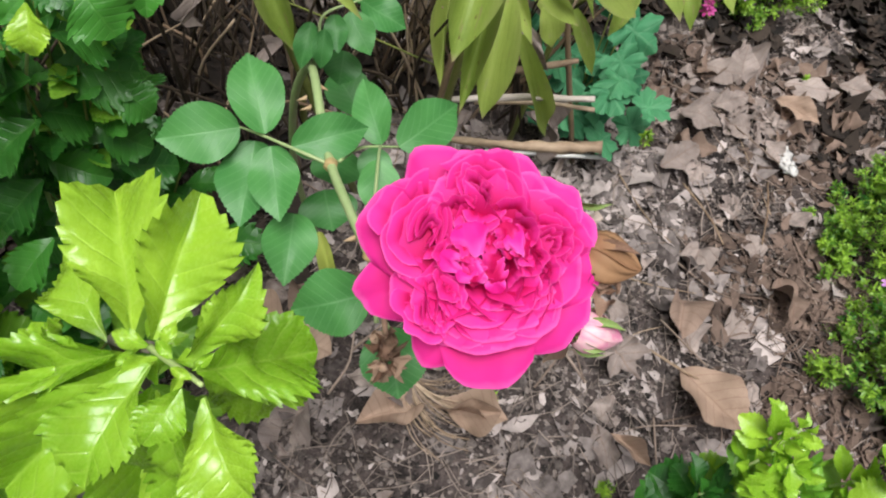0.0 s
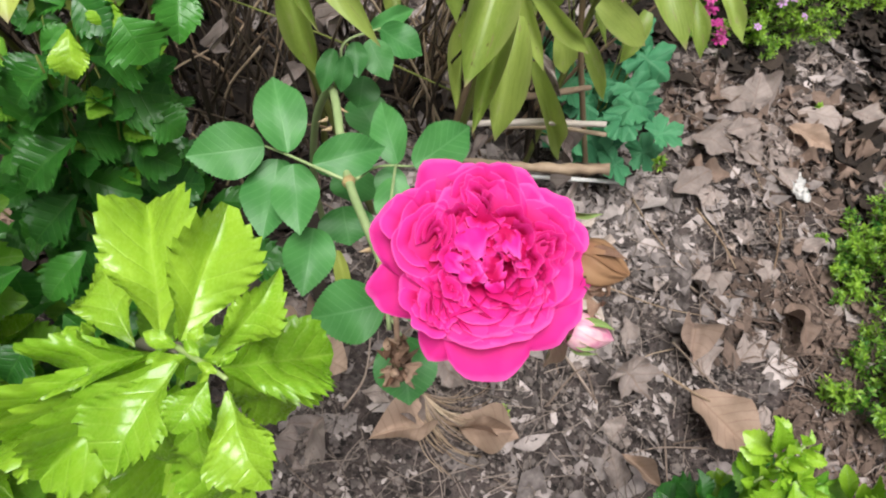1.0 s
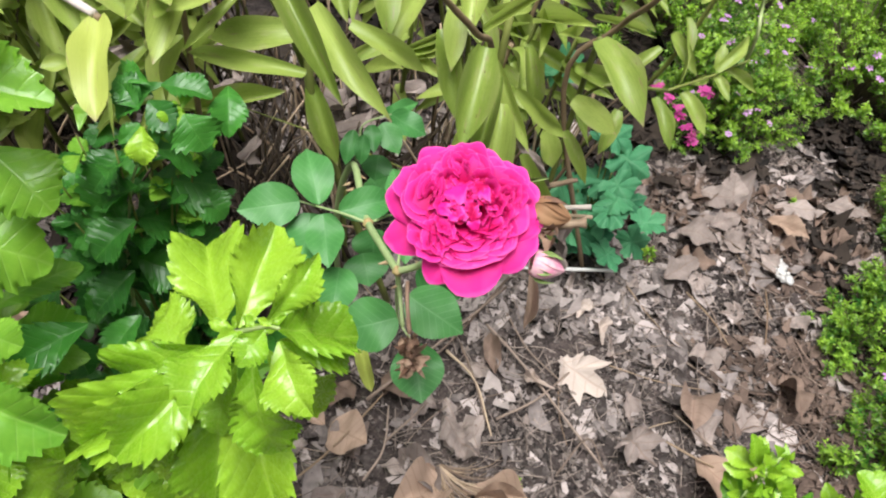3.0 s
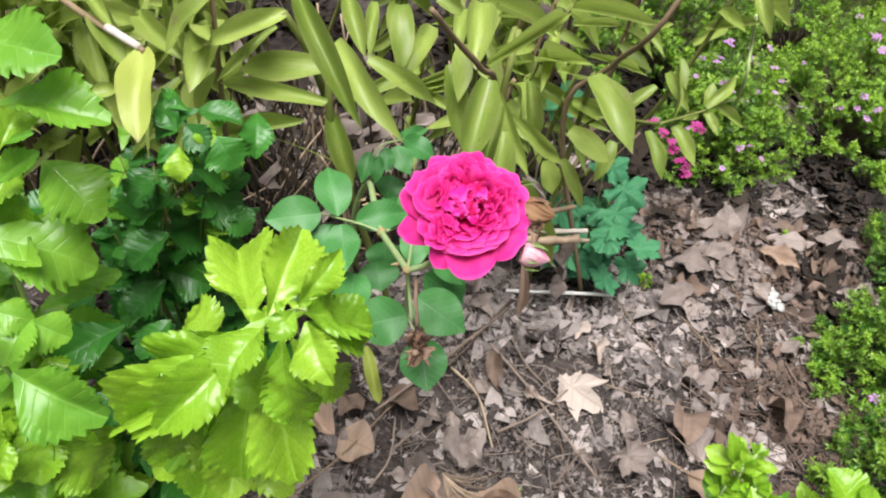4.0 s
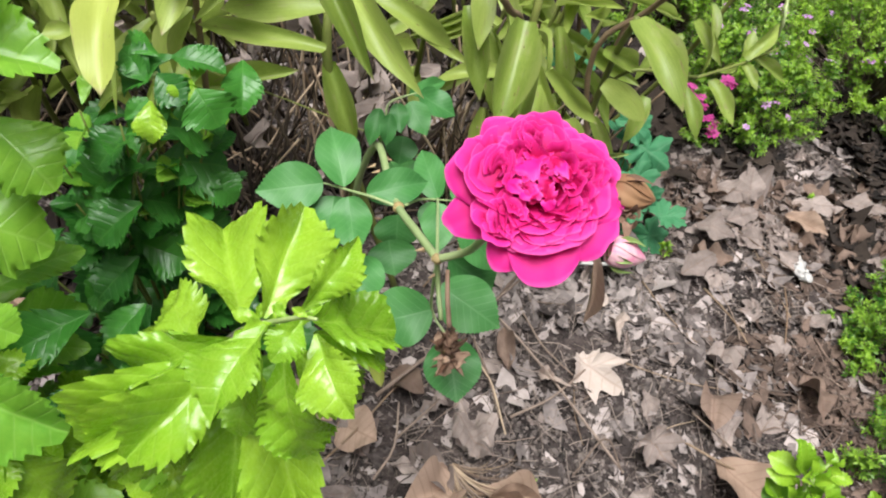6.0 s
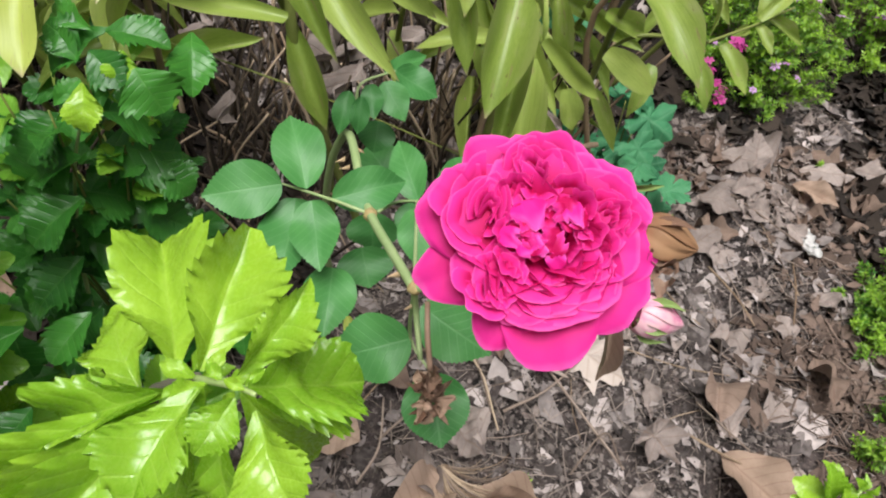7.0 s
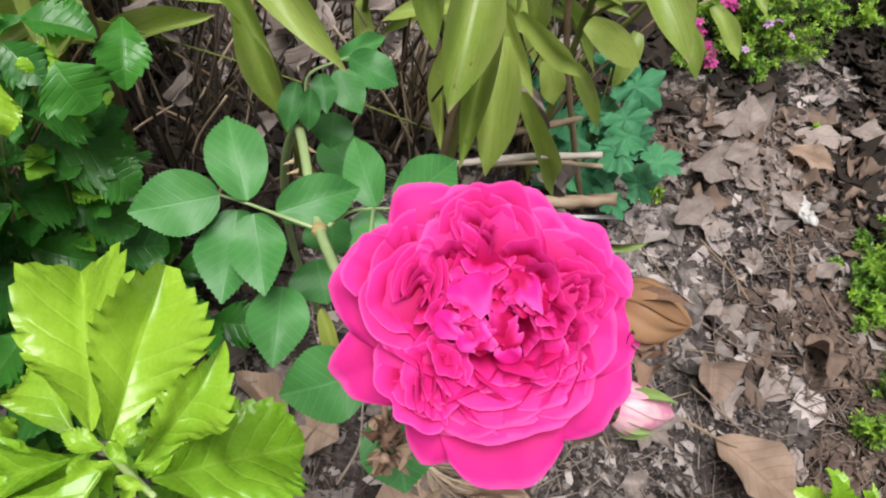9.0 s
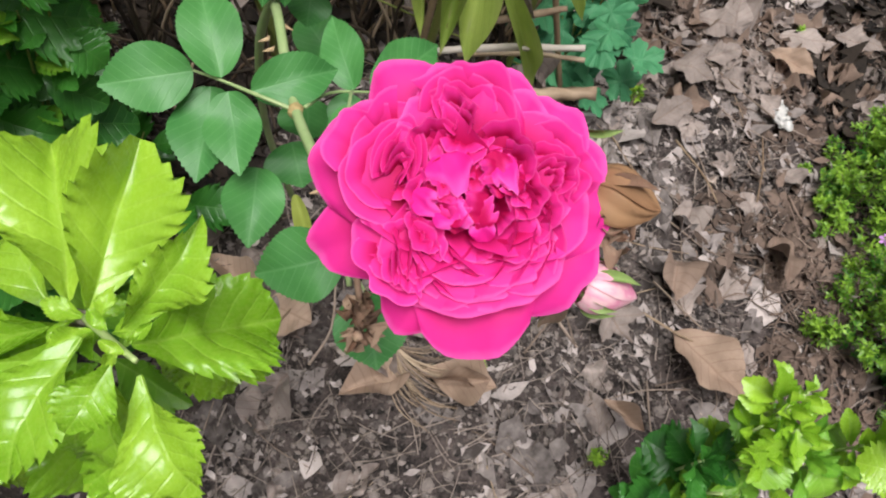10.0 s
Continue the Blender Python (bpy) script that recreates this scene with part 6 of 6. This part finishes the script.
for base, tip, width, meshes, label in (
        ((0.770, 0.925, 0.015), (0.773, 0.983, 0.070), 0.062, FLAT_MESH, "stiff pointed brown leaf standing upright in the litter"),
        ((0.832, 0.890, 0.030), (0.898, 0.826, 0.040), 0.045, TAN_MESH, "long curled tan fallen leaf"),
        ((0.860, 0.930, 0.030), (0.960, 0.905, 0.045), 0.055, FLAT_MESH, "broad grey-brown fallen leaf"),
        ((0.980, 0.940, 0.030), (1.060, 0.900, 0.045), 0.060, FLAT_MESH, "broad grey-brown fallen leaf"),
        ((0.700, 0.960, 0.025), (0.760, 0.920, 0.050), 0.060, FLAT_MESH, "broad grey-brown fallen leaf"),
        ((0.628, 0.840, 0.030), (0.696, 0.800, 0.040), 0.065, FLAT_MESH, "broad grey-brown fallen leaf"),
        ((0.570, 0.710, 0.030), (0.643, 0.758, 0.040), 0.060, FLAT_MESH, "torn grey fallen leaf"),
        ((0.700, 0.860, 0.030), (0.767, 0.880, 0.040), 0.050, FLAT_MESH, "curled brown fallen leaf"),
        ((0.421, 0.245, 0.025), (0.472, 0.200, 0.030), 0.024, TAN_MESH, "narrow curled tan fallen leaf"),
        ((0.100, 0.275, 0.030), (0.140, 0.300, 0.030), 0.060, TAN_MESH, "curled tan fallen leaf"),
        ((0.185, 0.270, 0.030), (0.260, 0.268, 0.040), 0.045, TAN_MESH, "curled tan fallen leaf")):
    ob = thing("fallen_leaf", label, "leaf", "fallen leaves", (0, 0, 0), litter_rng.choice(meshes))
    ob.matrix_basis = leaf_pose(base, tip, width, litter_rng.uniform(-12, 12), Vector((0, -0.3, 1)))

for base, tip, width, meshes, label in (
        ((-0.037, 0.374, 0.030), (0.023, 0.340, 0.045), 0.072, TAN_MESH[:1], "broad tan dry fallen leaf"),
        ((0.041, 0.466, 0.030), (0.090, 0.422, 0.045), 0.050, RUSSET_MESH, "russet-brown dry fallen leaf"),
        ((-0.007, 0.451, 0.030), (-0.040, 0.402, 0.045), 0.045, RUSSET_MESH, "russet-brown dry fallen leaf"),
        ((0.228, 0.480, 0.030), (0.221, 0.554, 0.045), 0.030, RUSSET_MESH, "russet-brown dry fallen leaf"),
        ((0.560, 0.459, 0.030), (0.543, 0.384, 0.045), 0.060, RUSSET_MESH, "russet-brown dry fallen leaf"),
        ((0.742, 0.507, 0.030), (0.736, 0.418, 0.045), 0.050, RUSSET_MESH, "russet-brown dry fallen leaf"),
        ((0.139, 0.397, 0.030), (0.192, 0.322, 0.045), 0.066, DEAD_MESH, "broad grey-brown fallen leaf"),
        ((0.426, 0.384, 0.030), (0.467, 0.319, 0.045), 0.080, STAR_MESH, "torn grey-brown lobed leaf"),
        ((0.193, 0.698, 0.030), (0.222, 0.632, 0.045), 0.050, FLAT_MESH, "broad grey-brown fallen leaf"),
        ((0.269, 0.483, 0.030), (0.327, 0.444, 0.045), 0.035, PALE_MESH[1:], "pale torn fallen leaf"),
        ((0.424, 0.608, 0.030), (0.414, 0.532, 0.045), 0.050, PALE_MESH[1:], "pale torn fallen leaf")):
    ob = thing("fallen_leaf", label, "leaf", "fallen leaves", (0, 0, 0), litter_rng.choice(meshes))
    ob.matrix_basis = leaf_pose(base, tip, width, litter_rng.uniform(-12, 12), Vector((0, -0.3, 1)))
for n, way in enumerate((
        ((0.265, 0.687, 0.034), (0.147, 0.524, 0.044), (0.043, 0.428, 0.034)),
        ((0.171, 0.533, 0.034), (0.191, 0.457, 0.044), (0.207, 0.391, 0.034)),
        ((0.146, 0.519, 0.034), (0.191, 0.457, 0.044), (0.215, 0.366, 0.034)),
        ((0.048, 0.348, 0.034), (0.078, 0.374, 0.044), (0.115, 0.419, 0.034)),
        ((0.224, 0.395, 0.034), (0.287, 0.425, 0.044), (0.354, 0.487, 0.034)),
        ((-0.094, 0.271, 0.034), (-0.031, 0.328, 0.044), (0.070, 0.466, 0.034)),
        ((0.021, 0.287, 0.034), (0.048, 0.333, 0.044), (0.053, 0.410, 0.034)),
        ((0.255, 0.603, 0.034), (0.284, 0.523, 0.044), (0.333, 0.474, 0.034)),
        ((0.603, 0.675, 0.034), (0.633, 0.602, 0.044), (0.653, 0.559, 0.034)),
        ((0.520, 0.420, 0.034), (0.550, 0.374, 0.044), (0.583, 0.346, 0.034)),
        ((0.311, 0.306, 0.034), (0.366, 0.363, 0.044), (0.386, 0.320, 0.034)),
        ((0.764, 0.690, 0.034), (0.742, 0.624, 0.044), (0.723, 0.564, 0.034)))):
    stick(way, 0.0026 - 0.0001 * n, 0.0013, STRAW if n % 3 == 2 else TWIG, "long thin grey-brown twig on the soil", "twig", "twigs on the soil")

# A spent tuft of dry fibres fanned out on the soil.
tuft = thing("dry_tuft", "flattened fan of dry brown grass fibres on the soil", "dry grass", "", (0.13, 0.315, 0.0))
tuft_rng = random.Random(44)
for n in range(56):
    a, long = radians(tuft_rng.uniform(-105, -12)), tuft_rng.uniform(0.05, 0.13)
    way = [(long * f * math.cos(a + 0.5 * f * f) + 0.004 * f, long * f * math.sin(a + 0.5 * f * f)) for f in (0.05, 0.4, 0.75, 1.0)]
    stem("fibre", tuft, [(x, y, ground_height(x + 0.13, y + 0.315) + 0.022 * (1 - k / 4) + 0.008) for k, (x, y) in enumerate(way)], 0.0011, 0.0005, STRAW if n % 3 else TWIG, sides=4, steps=3)

# The white crusted lump.
spot = (0.819, 0.751, 0.020)
white = thing("white_lump", "white crumbly crusted lump on the soil", "debris", "", spot)
for n in range(18):
    v, f = lump(litter_rng.uniform(0.005, 0.010), 0.6, n + 3, 1.3, 2)
    part("white_crumb", mesh_of("white_crumb", v, f, WHITE), white, Matrix.Translation((litter_rng.gauss(0.004, 0.008), 0.026 - 0.0030 * n + litter_rng.gauss(0, 0.004), 0.001 + 0.004 * litter_rng.random())))


def scatter(name, label, count, sizes, material, seed, lift, cover=1.0, xs=(-0.75, 1.4), ys=(-0.32, 1.5)):
    """Torn, curled leaf scraps over the soil, each a small bent sheet with a ragged rim."""
    r = random.Random(seed)
    verts, faces = [], []
    for n in range(count):
        x, y = r.uniform(*xs), r.uniform(*ys)
        inside = min(x - xs[0], xs[1] - x, y - ys[0], ys[1] - y) / 0.12 + 0.5 * noise.noise((x * 9, y * 9, 3))
        if noise.noise((x * 5, y * 5, seed)) < r.uniform(-0.45, 0.15) * cover or r.random() > inside:
            continue
        size = r.uniform(*sizes) * (1.7 if r.random() < 0.10 else 1)
        thick = lift * r.uniform(0.2, 1)
        z = ground_height(x, y) + thick
        turn, slim = r.uniform(0, 6.28), r.uniform(0.3, 0.75)
        tx, ty, bend, roll = r.gauss(0, 0.26), r.gauss(0, 0.26), r.uniform(-0.7, 0.7), r.uniform(-0.9, 0.9)
        ca, sa = math.cos(turn), math.sin(turn)
        i = len(verts)
        for k in range(5):
            v = k / 2 - 1
            half = slim * (1.02 - v * v) ** 0.7 * r.uniform(0.7, 1.15)
            for u in (-1, 0, 1):
                px, py = size * half * u * r.uniform(0.75, 1.1), size * v * r.uniform(0.85, 1.1)
                pz = tx * px + ty * py + bend * py * py / size + roll * px * px / size
                verts.append((x + ca * px - sa * py, y + sa * px + ca * py, z + pz))
        for k in range(4):
            for u in range(2):
                if r.random() > 0.07:
                    faces.append((i + 3 * k + u, i + 3 * k + u + 1, i + 3 * k + u + 4, i + 3 * k + u + 3))
    ob = new(name, mesh_of(name, verts, faces, material, True))
    tagged(ob, label, "leaf litter", kind="stuff")


def straws(name, label, count, material, seed, xs=(-0.62, 1.3), ys=(-0.22, 1.4), longs=(0.012, 0.085), wide=(0.0003, 0.0010), curl=0.35, lifts=(0.003, 0.014)):
    """Fine dry fibres and needles."""
    r = random.Random(seed)
    verts, faces = [], []
    for n in range(count):
        x, y, a = r.uniform(*xs), r.uniform(*ys), r.uniform(0, 6.28)
        long, bend, w = r.uniform(*longs), r.gauss(0, curl), r.uniform(*wide)
        i = len(verts)
        px, py = x, y
        lift = r.uniform(*lifts)
        for k in range(5):
            nx, ny = -math.sin(a), math.cos(a)
            z = ground_height(px, py) + lift + r.uniform(0, 0.002)
            verts += [(px + nx * w, py + ny * w, z), (px - nx * w, py - ny * w, z), (px, py, z + 1.4 * w)]
            px, py, a = px + long / 4 * math.cos(a), py + long / 4 * math.sin(a), a + bend / 4
        for k in range(4):
            for p, q in ((0, 2), (2, 1)):
                faces.append((i + 3 * k + p, i + 3 * k + q, i + 3 * k + 3 + q, i + 3 * k + 3 + p))
    tagged(new(name, mesh_of(name, verts, faces, material)), label, "leaf litter", kind="stuff")


scatter("leaf_scraps", "torn grey-brown scraps of dead leaves on the soil", 9000, (0.003, 0.011), LITTER, 5, 0.006)
scatter("leaf_pieces", "larger torn pieces of dead leaves on the soil", 3000, (0.013, 0.034), LITTER, 9, 0.008)
scatter("leaf_pieces", "pale torn pieces of dead leaves by the orchids", 1500, (0.005, 0.022), LITTER, 31, 0.008, 0.3, (0.08, 0.62), (0.46, 0.84))
scatter("crumbs", "small crumbs of soil and rotted leaf", 62000, (0.001, 0.0042), CRUMB, 6, 0.007, 0.4)
straws("dry_fibres", "fine dry grass fibres on the soil", 7000, FIBRE, 7)
straws("dry_strands", "coarse brown dry strands at the foot of the bushes", 150, BROWNLEAF, 57, (0.70, 0.88), (0.14, 0.54), (0.03, 0.10), (0.0006, 0.0016), 0.9, (0.006, 0.022))
scatter("brown_leaves", "brown dead leaves rotting at the foot of the bushes", 1700, (0.006, 0.020), BROWNLEAF, 58, 0.014, 0.3, (0.60, 0.92), (0.08, 0.64))
# The near-black layers among these lay painted shade beneath orchids, shrubs and bushes.
scatter("leaf_mould", "leaf scraps coloured near-black for the shade under the orchids", 8000, (0.008, 0.03), SHADESCRAP, 8, 0.03, 0.2, (-1.0, 0.46), (0.78, 1.9))
scatter("leaf_mould", "leaf scraps coloured near-black for the shade under the shrubs", 3500, (0.008, 0.03), SHADESCRAP, 28, 0.03, 0.2, (-0.6, -0.02), (0.42, 0.84))
scatter("brown_leaves", "brown dead leaves rotting at the foot of the bushes", 2600, (0.004, 0.018), BROWNLEAF, 18, 0.012, 0.3, (0.66, 1.1), (0.12, 0.98))
scatter("leaf_mould", "leaf scraps coloured near-black for the shade under the orchids", 4500, (0.010, 0.034), SHADESCRAP, 33, 0.02, 0.1, (0.10, 0.80), (1.02, 1.75))
scatter("brown_leaves", "brown dead leaves rotting at the foot of the bushes", 1900, (0.006, 0.022), BROWNLEAF, 19, 0.012, 0.3, (0.56, 1.5), (0.86, 1.07))
scatter("leaf_mould", "leaf scraps coloured near-black for the shade under the bushes", 5200, (0.008, 0.028), SHADESCRAP, 29, 0.03, 0.1, (0.48, 1.5), (0.97, 1.36))
scatter("leaf_mould", "leaf scraps coloured near-black for the shade under the bushes", 2600, (0.008, 0.024), SHADESCRAP, 30, 0.02, 0.2, (0.88, 1.3), (0.15, 0.95))


def clods(name, label, count, sizes, material, seed):
    """Rounded crumbs of earth, half sunk in the soil."""
    r = random.Random(seed)
    verts, faces = [], []
    for n in range(count):
        x, y = r.uniform(-0.62, 1.3), r.uniform(-0.22, 1.4)
        if noise.noise((x * 6, y * 6, seed)) < r.uniform(-0.5, 0.2):
            continue
        size = r.uniform(*sizes) * (1.8 if r.random() < 0.06 else 1)
        z = ground_height(x, y) + 0.3 * size
        i = len(verts)
        for dx, dy, dz in ((1, 0, 0), (0.3, 0.95, 0), (-0.8, 0.6, 0), (-0.8, -0.6, 0), (0.3, -0.95, 0), (0, 0, 0.9)):
            k = size * r.uniform(0.65, 1.15)
            verts.append((x + dx * k, y + dy * k, z + (dz * k if dz else -0.3 * size)))
        faces += [(i + k, i + (k + 1) % 5, i + 5) for k in range(5)]
    tagged(new(name, mesh_of(name, verts, faces, material)), label, "soil", kind="stuff")


clods("clods", "small rounded crumbs of dry earth", 52000, (0.0016, 0.0062), CRUMB, 14)
